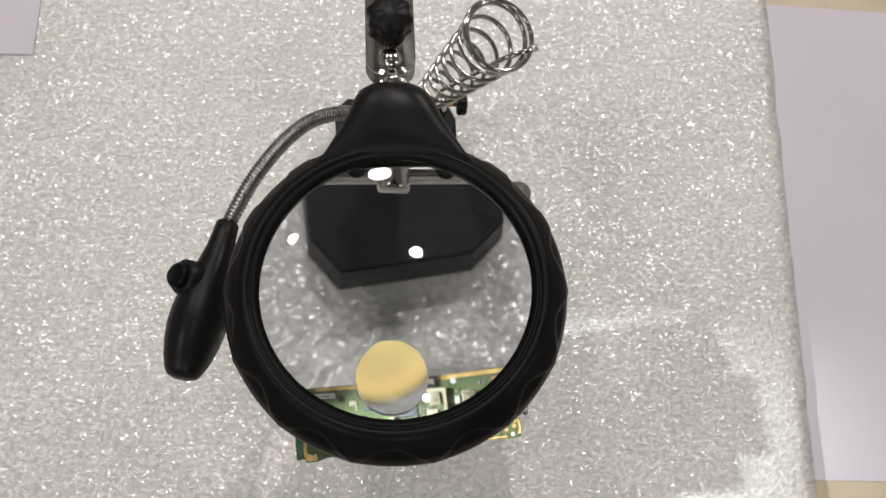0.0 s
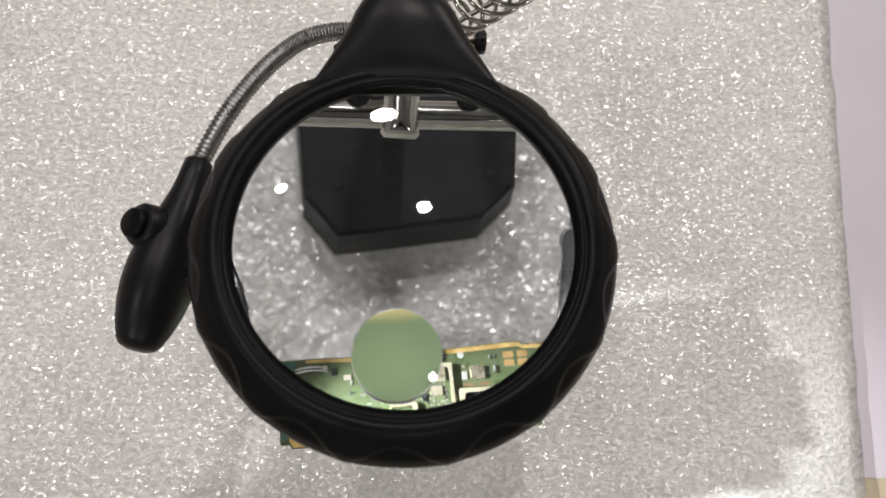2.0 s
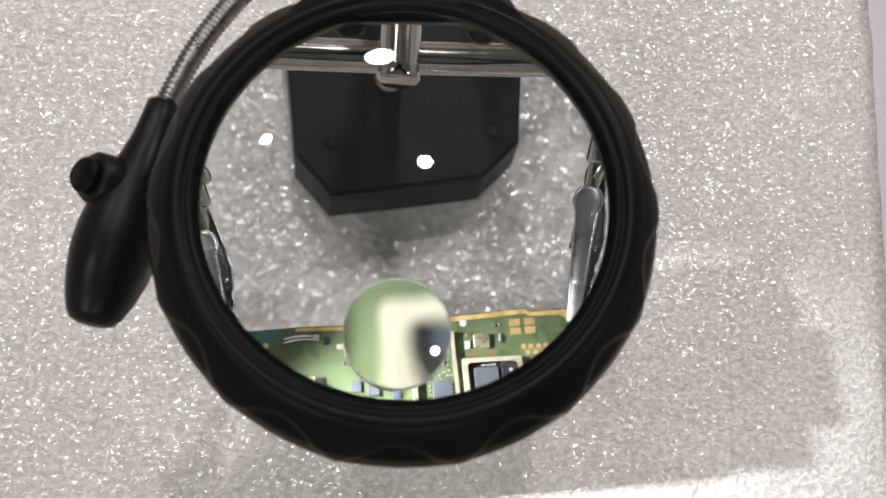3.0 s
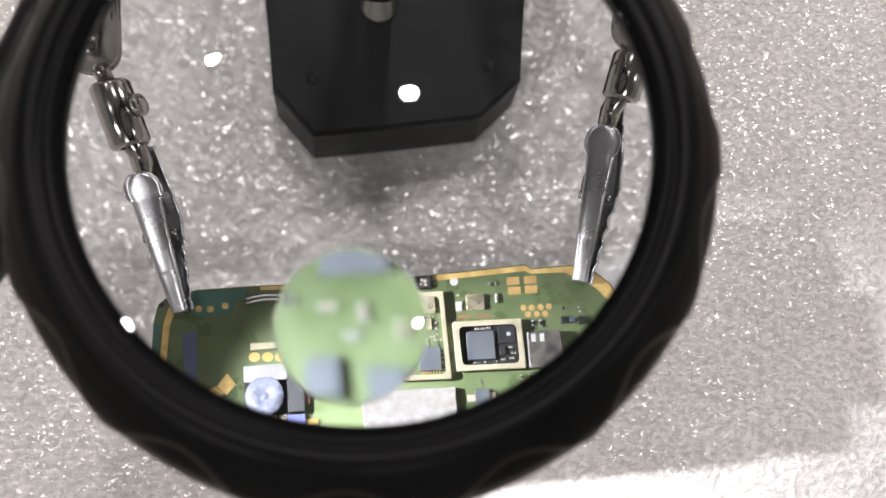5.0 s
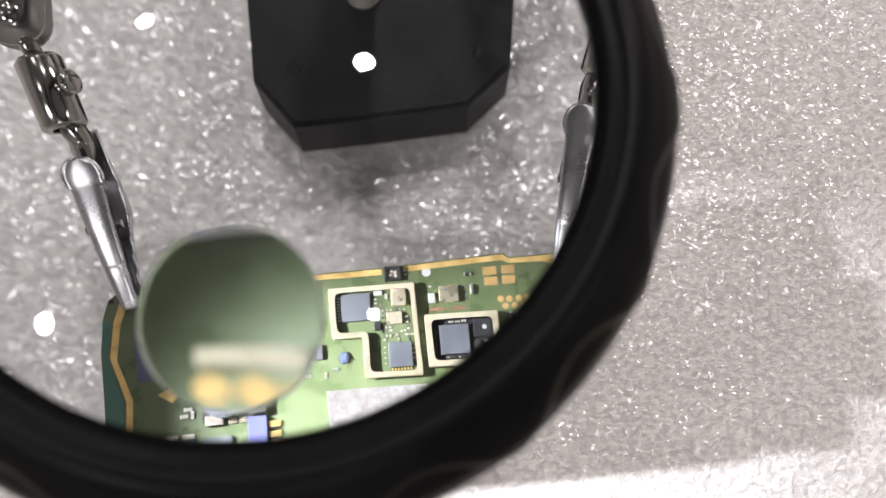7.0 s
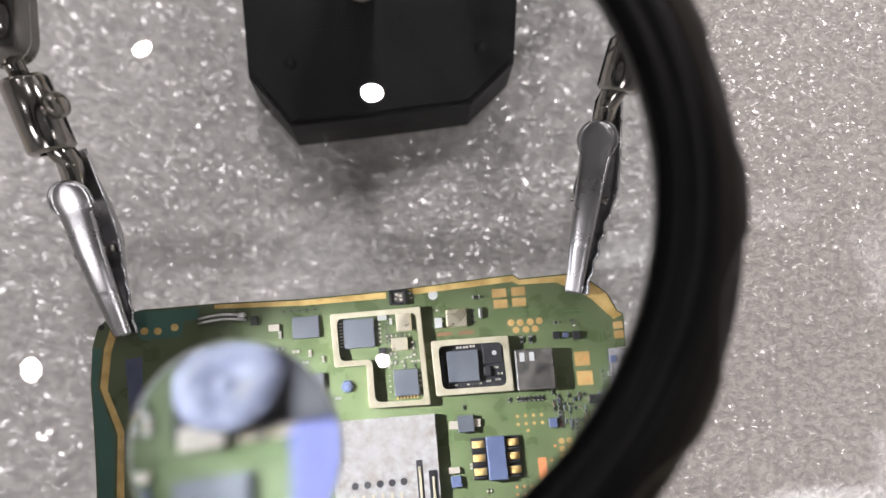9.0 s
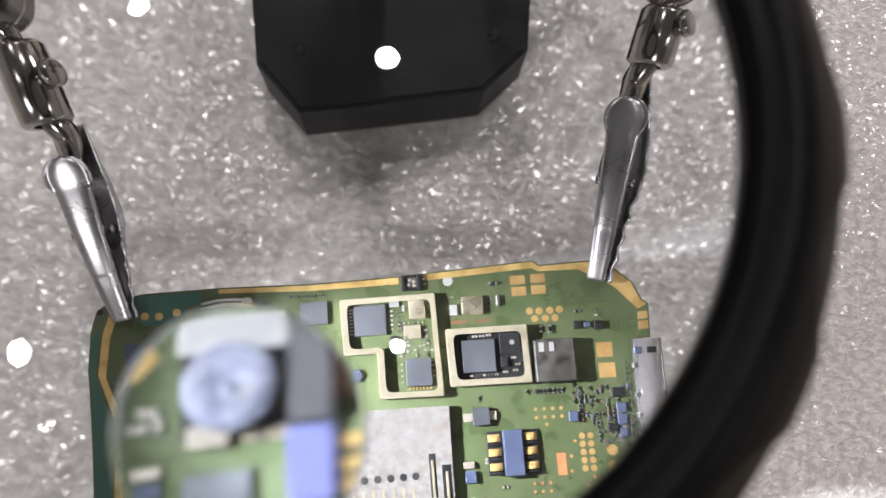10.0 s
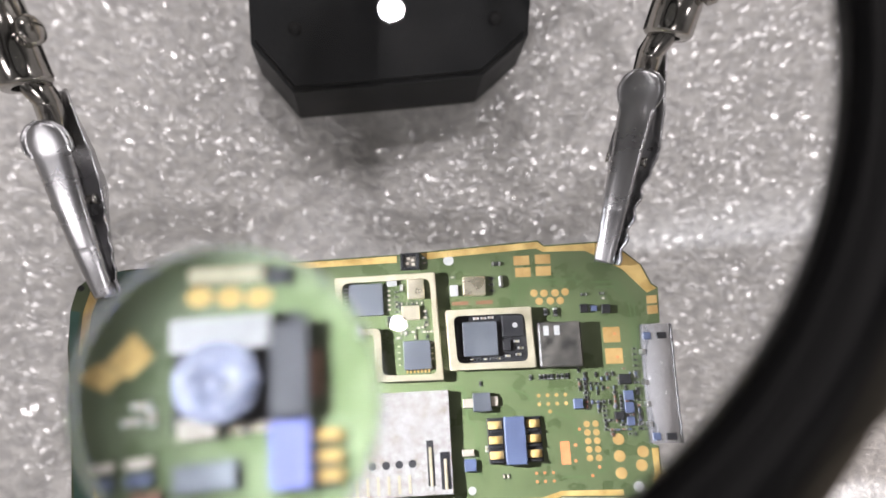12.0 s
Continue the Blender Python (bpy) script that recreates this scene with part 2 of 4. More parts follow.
# ---- foam sheet and papers ----
def foam_sheet():
    bm = bmesh.new()
    corners = [(-0.252, -0.16), (0.2405, -0.16), (0.262, 0.36), (-0.232, 0.36)]
    nx, ny = 60, 60
    grid = {}
    for k, z in ((1, 0.0), (0, -0.0052)):
        for i in range(nx + 1):
            for j in range(ny + 1):
                u, v = i / nx, j / ny
                a = Vector(corners[0]).lerp(Vector(corners[1]), u)
                b = Vector(corners[3]).lerp(Vector(corners[2]), u)
                c = a.lerp(b, v)
                edge = min(u, 1 - u, v, 1 - v)
                wob = 0.0012 * noise.noise((c.x * 60, c.y * 60, 0)) if edge == 0 else 0
                drop = 0.0018 if (edge == 0 and k) else 0
                lift = 0.0003 * noise.noise((c.x * 12, c.y * 12, 3)) if k else 0
                grid[k, i, j] = bm.verts.new((c.x + wob, c.y + wob, z - drop + lift))
    for i in range(nx):
        for j in range(ny):
            bm.faces.new((grid[1, i, j], grid[1, i + 1, j], grid[1, i + 1, j + 1], grid[1, i, j + 1]))
            bm.faces.new((grid[0, i, j], grid[0, i, j + 1], grid[0, i + 1, j + 1], grid[0, i + 1, j]))
    rim = [(i, 0) for i in range(nx)] + [(nx, j) for j in range(ny)] + [(i, ny) for i in range(nx, 0, -1)] + [(0, j) for j in range(ny, 0, -1)]
    for q, r in zip(rim, rim[1:] + rim[:1]):
        bm.faces.new((grid[0, *q], grid[0, *r], grid[1, *r], grid[1, *q]))
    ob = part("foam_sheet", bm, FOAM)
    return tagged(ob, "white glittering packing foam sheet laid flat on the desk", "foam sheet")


foam_sheet()
def paper_sheet(x0, x1, y0, y1, turn, z):
    bm = box_bm(-(x1 - x0) / 2, (x1 - x0) / 2, -(y1 - y0) / 2, (y1 - y0) / 2, 0, 0.0003)
    ob = part("paper_sheet", bm, PAPER, None, "", False)
    ob.matrix_world = pose((x0 + x1) / 2, (y0 + y1) / 2, z, 0, 0, turn)
    return tagged(ob, "plain pale lilac-white sheet of paper on the desk", "paper", "papers on the desk")


paper_sheet(0.225, 0.445, 0.003, 0.318, -1.0, -0.0058)
paper_sheet(-0.432, -0.215, 0.247, 0.537, 1.5, 0.0006)
paper_sheet(-0.42, -0.20, 0.02, 0.33, -1.0, -0.0058)

# ---- the helping-hand stand with its magnifier ----
LENS = Matrix.Translation((0.0062, 0.0655, 0.1788)) @ pose(0, 0, 0, -4.30, -3.08, 0)
FOCAL = 0.273
stand = thing("magnifier_stand", (0.015, 0.165, 0.0), "black soldering helper stand with magnifier, metal clips and iron holder", "magnifier stand")


def stand_part(name, bm, mat, label="", m=None, parent=None, smooth=True):
    if m is not None:
        bm.transform(m)
    bm.transform(Matrix.Translation((-0.015, -0.165, 0.0)))
    return part(name, bm, mat, parent or stand, label, smooth)


def lens_bm(radius, curve, edge, rings=64, steps=160):
    """A lens with two round faces."""
    sag = lambda r: curve - math.sqrt(curve * curve - r * r)
    full = sag(radius)
    prof = [(radius * i / rings, edge / 2 + full - sag(radius * i / rings)) for i in range(rings + 1)]
    prof += [(r, -z) for r, z in reversed(prof)]
    return lathe_bm(prof, steps)


def cap_lens_bm(radius, curve, edge, left, front, rings=40, steps=96):
    """A flat-topped lens that bulges downwards, with the bulge's middle moved a little to the front."""
    deep = lambda x, y: math.sqrt(curve * curve - (x + left) ** 2 - (y + front) ** 2) - math.sqrt(curve * curve - (radius + left + front) ** 2)
    prof = [(radius * i / rings, 0.0) for i in range(rings + 1)]
    prof += [(radius * i / rings, -edge) for i in range(rings, -1, -1)]
    bm = lathe_bm(prof, steps)
    for v in bm.verts:
        if v.co.z < -1e-6:
            v.co.z -= deep(v.co.x, v.co.y)
    return bm


big = stand_part("magnifying_lens", lens_bm(0.0475, 2 * 0.5 * FOCAL, 0.0012), GLASS, "large clear round magnifying lens", LENS)
sub = stand_part("close_up_lens", cap_lens_bm(0.0116, 0.5 * 0.107, 0.0005, 0.0025, 0.0020), GLASS, "small strong lens set in the large one",
                 LENS @ Matrix.Translation((-0.0010, -0.0294, -0.0078)) @ pose(0, 0, 0, 4.0, 0, 0), big)
for lens in (big, sub):
    lens.cycles.is_caustics_caster = True


RIM = [(0.0452, -0.0010), (0.0452, 0.0006), (0.0458, 0.0010), (0.0466, 0.0021), (0.0474, 0.0024), (0.0479, 0.0019), (0.0483, 0.0020), (0.0490, 0.0027), (0.0500, 0.0029), (0.0510, 0.0027),
       (0.0520, 0.0021), (0.0530, 0.0013), (0.0540, 0.0003), (0.0549, -0.0008), (0.0557, -0.0020), (0.0564, -0.0033), (0.0570, -0.0046), (0.0575, -0.0059), (0.0577, -0.0073), (0.0575, -0.0087),
       (0.0567, -0.0098), (0.0552, -0.0104), (0.0530, -0.0098), (0.0508, -0.0082), (0.0488, -0.0062), (0.0470, -0.0046), (0.0452, -0.0034)]


def resampled(profile, n):
    """The profile as n points at even steps along it."""
    P = [Vector(q) for q in profile] + [Vector(profile[0])]
    run = [0.0]
    for q, r in zip(P, P[1:]):
        run.append(run[-1] + (r - q).length)
    out, k = [], 0
    for i in range(n):
        d = run[-1] * i / n
        while run[k + 1] < d:
            k += 1
        out.append(tuple(P[k].lerp(P[k + 1], (d - run[k]) / (run[k + 1] - run[k]))))
    return out


def rim_wave(a, r, z):
    """Fourteen shallow hollows cut into the outer shoulder, each with a crisp upper edge."""
    if r < 0.0500 or z < -0.0128:
        return r, z
    u = ((a * 14 / (2 * math.pi) + 0.0) % 1.0 - 0.5) * 2
    arc = 0.0006 - 0.0075 * u * u
    k = min(1.0, max(0.0, (arc - z) / 0.0010))
    k = k * k * (3 - 2 * k) * min(1.0, (z + 0.0128) / 0.003)
    return r + 0.0013 * min(1, max(0, (0.001 - z) / 0.004)) - 0.0004 * k * (1 - u ** 4), z - 0.0006 * k


ring = stand_part("rim", lathe_bm(resampled(RIM, 80), 448, rim_wave, True), RUBBER, "thick black scalloped rubber rim", LENS)


def cone_bm():
    """The black plastic neck that flares out into the rim."""
    bm = bmesh.new()
    sections = [(0.0464, 0.0400, 0.0015, -0.0015, 0.0), (0.0480, 0.0325, 0.0030, -0.0005, -0.0005), (0.0512, 0.0262, 0.0050, 0.0, -0.0010), (0.0560, 0.0212, 0.0074, -0.0002, -0.0014), (0.0620, 0.0181, 0.0100, -0.001, -0.0018),
                (0.0675, 0.0155, 0.0102, 0.0, -0.0022), (0.0715, 0.0135, 0.0096, 0.0, -0.0024), (0.0740, 0.0105, 0.0078, 0.0, -0.0025), (0.0754, 0.0060, 0.0050, 0.0, -0.0026)]
    rings = []
    for y, w, h, zc, xc in sections:
        col = []
        for s in range(36):
            a = 2 * math.pi * s / 36
            c, q = math.cos(a), math.sin(a)
            col.append(bm.verts.new((xc + w * math.copysign(abs(c) ** 0.8, c), y - (0.010 * (abs(c) ** 2) * max(0, (0.056 - y) / 0.012)), zc + h * math.copysign(abs(q) ** 0.8, q))))
        rings.append(col)
    for a, b in zip(rings, rings[1:]):
        for s in range(36):
            bm.faces.new((a[s], a[(s + 1) % 36], b[(s + 1) % 36], b[s]))
    bm.faces.new(rings[-1])
    bm.faces.new(rings[0][::-1])
    bmesh.ops.recalc_face_normals(bm, faces=bm.faces[:])
    return bm


stand_part("neck", cone_bm(), BLACK, "flared black plastic neck", LENS)

# cast base with cut corners
BASE = [(-0.0190, 0.1200), (-0.0085, 0.1092), (0.0362, 0.1168), (0.0462, 0.1272), (0.0435, 0.2085), (0.038, 0.2190), (-0.0205, 0.2190), (-0.0280, 0.2110)]
stand_part("base", prism_bm(BASE, 0.0, 0.021, 0.0012, 2), IRON, "heavy black painted cast base with cut corners", smooth=False)

# ---- circuit board ----
BOARD = pose(-0.0341, 0.0119, 0.0656, 0, 0, 6.0)
PCB = varied(material("green_solder_mask", (0.044, 0.070, 0.024), 0.32), (0.050, 0.068, 0.029), (0.080, 0.102, 0.047), 160.0, rough=(0.22, 0.4), bump=0.15, bump_scale=900, bump_dist=0.0001)
GOLD = varied(material("gold_plate", (0.62, 0.42, 0.15), 0.45, 0.5), (0.40, 0.25, 0.075), (0.74, 0.53, 0.21), 260.0, rough=(0.28, 0.5), bump=0.2, bump_scale=900, bump_dist=0.0001)
TAN = varied(material("bare_gold_pad", (0.36, 0.215, 0.085), 0.4), (0.24, 0.145, 0.05), (0.36, 0.235, 0.09), 500.0, rough=(0.3, 0.5))
COPPER = varied(material("copper_pad", (0.42, 0.15, 0.06), 0.45), (0.36, 0.12, 0.045), (0.48, 0.19, 0.08), 600.0)
SHIELD = varied(material("tinned_shield", (0.60, 0.54, 0.38), 0.42, 0.75), (0.48, 0.43, 0.29), (0.70, 0.64, 0.48), 260.0, rough=(0.34, 0.52), bump=0.2, bump_scale=1500, bump_dist=0.0001)
TIN = varied(material("tin_can", (0.75, 0.74, 0.72), 0.42, 0.45), (0.20, 0.175, 0.145), (0.58, 0.57, 0.56), 520.0, detail=8.0, rough=(0.34, 0.6), bump=0.3, bump_scale=800, bump_dist=0.0001)
CHIP = varied(material("chip_epoxy", (0.045, 0.05, 0.058), 0.5), (0.034, 0.038, 0.045), (0.058, 0.064, 0.072), 260.0, rough=(0.4, 0.6), bump=0.15, bump_scale=3000, bump_dist=0.00005)
DARK = varied(material("black_component", (0.010, 0.010, 0.011), 0.5, 0.0, 0.25), (0.007, 0.007, 0.008), (0.015, 0.015, 0.016), 400.0, rough=(0.4, 0.6))
CERAMIC = varied(material("capacitor_ceramic", (0.40, 0.36, 0.29), 0.45), (0.33, 0.29, 0.23), (0.48, 0.44, 0.37), 700.0)
WHITE = varied(material("white_enamel", (0.44, 0.44, 0.43), 0.4), (0.37, 0.37, 0.36), (0.51, 0.51, 0.50), 400.0)
CRYSTAL = varied(material("crystal_can", (0.80, 0.72, 0.52), 0.3, 0.9), (0.68, 0.60, 0.42), (0.88, 0.80, 0.62), 350.0, rough=(0.2, 0.42))
DULL = varied(material("dull_solder", (0.22, 0.22, 0.22), 0.45, 0.8), (0.06, 0.06, 0.06), (0.20, 0.20, 0.20), 900.0, rough=(0.35, 0.55))
SOLDER = varied(material("solder", (0.6, 0.6, 0.59), 0.35, 1.0), (0.5, 0.5, 0.49), (0.7, 0.7, 0.69), 900.0, rough=(0.28, 0.45))
BLUE = varied(material("pale_blue_plastic", (0.16, 0.175, 0.37), 0.35), (0.135, 0.15, 0.33), (0.19, 0.205, 0.42), 200.0)
LENSDISC = varied(material("blue_grey_disc", (0.09, 0.10, 0.145), 0.25), (0.04, 0.043, 0.06), (0.13, 0.138, 0.175), 420.0, rough=(0.15, 0.4), bump=0.3, bump_scale=600, bump_dist=0.0003)
BROWN = varied(material("brown_resin", (0.12, 0.055, 0.03), 0.4), (0.08, 0.035, 0.02), (0.18, 0.08, 0.045), 300.0)
BURNT = varied(material("scorched_part", (0.03, 0.025, 0.02), 0.5), (0.006, 0.006, 0.006), (0.16, 0.14, 0.11), 900.0, bump=0.6, bump_scale=2200, bump_dist=0.0003)
NAVY = varied(material("blue_grey_plastic", (0.05, 0.065, 0.11), 0.4), (0.04, 0.05, 0.09), (0.065, 0.085, 0.14), 300.0)
WORN = varied(material("worn_black_can", (0.03, 0.029, 0.028), 0.4), (0.012, 0.012, 0.012), (0.085, 0.078, 0.066), 420.0, rough=(0.3, 0.55))
TRACE = varied(material("masked_trace", (0.055, 0.095, 0.035), 0.3), (0.045, 0.08, 0.028), (0.065, 0.11, 0.042), 200.0)
TEAL = varied(material("teal_mask", (0.04, 0.13, 0.10), 0.3), (0.03, 0.085, 0.065), (0.05, 0.12, 0.095), 150.0)
CLEAR = material("clear_plastic", (0.72, 0.72, 0.74), 0.08)
bsdf(CLEAR).inputs["Transmission Weight"].default_value = 0.9
bsdf(CLEAR).inputs["IOR"].default_value = 1.25
GREYSTEEL = varied(material("grey_steel_braid", (0.26, 0.26, 0.26), 0.3, 1.0), (0.20, 0.20, 0.20), (0.32, 0.32, 0.32), 300.0, rough=(0.25, 0.4))
BRASS = varied(material("brass", (0.65, 0.45, 0.18), 0.3, 1.0), (0.55, 0.37, 0.13), (0.75, 0.55, 0.25), 300.0)

# ---- the stand's metal parts ----
stand_part("crossbar", tube_bm([(-0.046, 0.1245, 0.089), (-0.038, 0.1250, 0.089), (-0.030, 0.1251, 0.089), (0.046, 0.1278, 0.089), (0.053, 0.1280, 0.089), (0.060, 0.1278, 0.089)], [0.0030, 0.0034, 0.0043, 0.0043, 0.0034, 0.0030], 32), CHROME, "chrome crossbar for the clip arms")
stand_part("bar_clamp", tube_bm([(0.0068, 0.1175, 0.0960), (0.0068, 0.1185, 0.0960), (0.0069, 0.1215, 0.0960), (0.0074, 0.1440, 0.0955), (0.0075, 0.1480, 0.0950)], [0.0048, 0.0058, 0.0053, 0.0054, 0.0046], 32), CHROME, "chrome clamp sleeve on the crossbar")
stand_part("post", tube_bm([(0.0075, 0.1440, 0.0205), (0.0075, 0.1440, 0.0225), (0.0075, 0.1440, 0.0230), (0.0075, 0.1440, 0.093)], [0.0052, 0.0052, 0.0034, 0.0034], 20), CHROME, "short chrome post")


def knob_bm(a, b, radius, lobes=9, deep=0.10):
    """A ribbed thumb-screw knob from a to b."""
    h = (Vector(b) - Vector(a)).length
    prof = [(0.0, 0.0), (radius * 0.86, 0.0), (radius, h * 0.12), (radius, h * 0.82), (radius * 0.84, h), (0.0, h)]
    wave = lambda an, r, z: (r * (1 - deep * (0.5 + 0.5 * math.cos(lobes * an))) if r > radius * 0.8 else r, z)
    bm = lathe_bm(prof, lobes * 8, wave)
    bm.transform(along(a, b))
    return bm


for bx in (-0.0150, 0.0165):
    stand_part("screw_boss", tube_bm([(bx, 0.0440, -0.0052), (bx, 0.0440, -0.0072), (bx, 0.0440, -0.0080)], [0.0036, 0.0036, 0.0028], 20), BLACK, "", LENS)


def plates_bm(a, b, wide, gap, thick, up=(0, 0, 1)):
    """One of two dished plates that clamp a ball at each end; lies along a to b."""
    a, b = Vector(a), Vector(b)
    d = (b - a).normalized()
    length = (b - a).length
    outline = []
    for k in range(13):
        t = math.pi / 2 + math.pi * k / 12
        outline.append((wide / 2 * math.cos(t) * 0.9, wide / 2 * math.sin(t)))
    for k in range(13):
        t = -math.pi / 2 + math.pi * k / 12
        outline.append((length + wide / 2 * math.cos(t) * 0.9, wide / 2 * math.sin(t)))
    bm = prism_bm(outline, gap, gap + thick, thick * 0.35, 2)
    z = (Vector(up) - d * d.dot(Vector(up))).normalized()
    y = z.cross(d)
    bm.transform(Matrix((( d.x, y.x, z.x, a.x), (d.y, y.y, z.y, a.y), (d.z, y.z, z.z, a.z), (0, 0, 0, 1))))
    return bm


def ball_bm(c, r):
    bm = bmesh.new()
    bmesh.ops.create_uvsphere(bm, u_segments=24, v_segments=14, radius=r, matrix=Matrix.Translation(c))
    return bm


# joint behind the neck: two plates, ball, black knob
J0, J1 = (0.0026, 0.1515, 0.1735), (0.0010, 0.190, 0.1675)
stand_part("joint_plate", plates_bm(J0, J1, 0.0185, 0.0022, 0.0016), CHROME, "bright plated clamp plate")
stand_part("joint_plate", plates_bm(J0, J1, 0.0185, -0.0042, 0.0016), CHROME, "bright plated clamp plate")
stand_part("ball", ball_bm((0.0026, 0.1512, 0.1745), 0.0052), CHROME)
stand_part("ball_stem", tube_bm([(0.0026, 0.1500, 0.1742), (0.0035, 0.1430, 0.1765), (0.0038, 0.1385, 0.178)], [0.0036, 0.0032, 0.0034], 16), CHROME)
stand_part("clamp_knob", knob_bm((0.0016, 0.1660, 0.1755), (0.0018, 0.1650, 0.1868), 0.0088, 8, 0.13), BLACK, "black lobed clamp knob")
stand_part("ball", ball_bm((0.0010, 0.190, 0.1675), 0.0052), CHROME)
stand_part("upright", tube_bm([(0.0010, 0.190, 0.1675), (0.0006, 0.200, 0.163), (0.0005, 0.2055, 0.150), (0.0005, 0.206, 0.09), (0.0005, 0.206, 0.0205)], 0.0034, 18), CHROME, "bent chrome upright rod")


# soldering iron holder: a tapering wire coil on a side bracket
def coil_bm():
    a, b = Vector((0.0265, 0.2035, 0.058)), Vector((0.0505, 0.1905, 0.136))
    m = along(a, b)
    length = (b - a).length
    pts = []
    turns, n = 8.6, 400
    for i in range(n):
        u = i / (n - 1)
        r = 0.0080 + 0.0086 * min(1.0, u * 1.05)
        z = length * min(1.0, (u * 1.20) ** 1.1)
        an = 2 * math.pi * turns * u
        pts.append(m @ Vector((r * math.cos(an), r * math.sin(an), z)))
    return tube_bm(pts, 0.00115, 8)


stand_part("wire_coil", coil_bm(), CHROME, "tapered bright wire coil for the iron")
stand_part("coil_rod", tube_bm([(0.030, 0.203, 0.062), (0.048, 0.1855, 0.118), (0.0535, 0.184, 0.128), (0.0665, 0.1880, 0.131)], [0.0012, 0.0012, 0.0012, 0.0012], 8), CHROME)
stand_part("coil_rod_tip", tube_bm([(0.0655, 0.1877, 0.1308), (0.0685, 0.1886, 0.1312)], 0.0017, 10), STEEL)
stand_part("holder_socket", tube_bm([(0.0322, 0.2065, 0.0205), (0.0322, 0.2065, 0.044), (0.0322, 0.2065, 0.0465)], [0.0042, 0.0042, 0.0034], 18), CHROME, "chrome socket of the iron holder")
stand_part("socket_screw", tube_bm([(0.035, 0.2072, 0.040), (0.0425, 0.2075, 0.040)], 0.0013, 10), BRASS, "brass screw")
stand_part("socket_knob", knob_bm((0.0420, 0.2075, 0.040), (0.0475, 0.2077, 0.040), 0.0062, 12, 0.06), BLACK)
for hx, hy in ((0.0378, 0.1302), (-0.009, 0.124), (-0.010, 0.146), (0.036, 0.152)):
    stand_part("base_screw", tube_bm([(hx, hy, 0.0207), (hx, hy, 0.0213)], 0.0016, 14), DARK)


# ---- gooseneck lamp ----
NECK = [(-0.003, 0.1395, 0.152), (-0.0143, 0.1414, 0.152), (-0.0256, 0.1384, 0.152), (-0.0341, 0.1324, 0.151), (-0.0423, 0.1229, 0.150), (-0.0502, 0.1103, 0.1485), (-0.0571, 0.0964, 0.145), (-0.0585, 0.0935, 0.1445)]


def smooth_path(pts, per):
    out = []
    P = [Vector(q) for q in pts]
    for i in range(len(P) - 1):
        p0, p1, p2, p3 = P[max(i - 1, 0)], P[i], P[i + 1], P[min(i + 2, len(P) - 1)]
        for k in range(per):
            t = k / per
            out.append(0.5 * ((2 * p1) + (p2 - p0) * t + (2 * p0 - 5 * p1 + 4 * p2 - p3) * t * t + (3 * p1 - p0 - 3 * p2 + p3) * t ** 3))
    return out + [P[-1]]


fine_path = smooth_path(NECK, 44)
stand_part("gooseneck", tube_bm(fine_path, [0.0031 if k % 4 < 2 else 0.00275 for k in range(len(fine_path))], 14), GREYSTEEL, "ribbed flexible steel gooseneck")
TIP = Vector((-0.0683, 0.0368, 0.1478))
TOP = Vector((-0.0574, 0.0966, 0.1450))
AXIS = along(TOP, TIP)
LAMP = [(0.0, 0.0), (0.0036, 0.0), (0.0043, 0.0008), (0.0046, 0.006), (0.0052, 0.012), (0.0064, 0.018), (0.0082, 0.025), (0.0098, 0.033), (0.0105, 0.040), (0.0104, 0.046), (0.0096, 0.052), (0.0082, 0.058),
        (0.0066, 0.0625), (0.0064, 0.0629), (0.0052, 0.0646), (0.0030, 0.0655), (0.0, 0.0658)]
lamp_body = stand_part("lamp_body", lathe_bm([(r, 0.93 * h) for r, h in LAMP], 48), BLACK, "pear-shaped black plastic lamp body", AXIS)
stand_part("switch_collar", tube_bm([(-0.0650, 0.0728, 0.1475), (-0.0700, 0.0727, 0.1532), (-0.0706, 0.0727, 0.1540)], [0.0068, 0.0066, 0.0058], 28), BLACK, "", None, lamp_body)
stand_part("switch_button", tube_bm([(-0.0704, 0.0727, 0.1536), (-0.0719, 0.0726, 0.1556), (-0.0722, 0.0726, 0.1561)], [0.0047, 0.0045, 0.0038], 24), RUBBER, "", None, lamp_body)
for k in range(3):
    g = Vector((-0.0566, 0.0585 - 0.0066 * k, 0.1522)) + Vector((-0.0030 * k, 0, 0.0012 - 0.0004 * k))
    ring_pts = [g + Vector((0.0021 * math.cos(s * math.pi / 8), 0.0021 * math.sin(s * math.pi / 8), -0.0008 * math.cos(s * math.pi / 8))) for s in range(17)]
    stand_part("grip_ring", tube_bm(ring_pts, 0.0004, 6, caps=False), BLACK, "", None, lamp_body)
LED_GLOW = material("white_led", (1, 1, 1), 0.3)
bsdf(LED_GLOW).inputs["Emission Color"].default_value = (0.95, 0.97, 1.0, 1)
bsdf(LED_GLOW).inputs["Emission Strength"].default_value = 6.0
stand_part("led", ball_bm((-0.0655, 0.0455, 0.1385), 0.0022), LED_GLOW, "small lit white diode", None, lamp_body)


# ---- clip arms ----
def frame_along(a, b, up=(0, 0, 1)):
    """Axes with x from a to b and z as near to up as can be."""
    a, b = Vector(a), Vector(b)
    x = (b - a).normalized()
    z = (Vector(up) - x * x.dot(Vector(up))).normalized()
    y = z.cross(x)
    return Matrix(((x.x, y.x, z.x, a.x), (x.y, y.y, z.y, a.y), (x.z, y.z, z.z, a.z), (0, 0, 0, 1)))


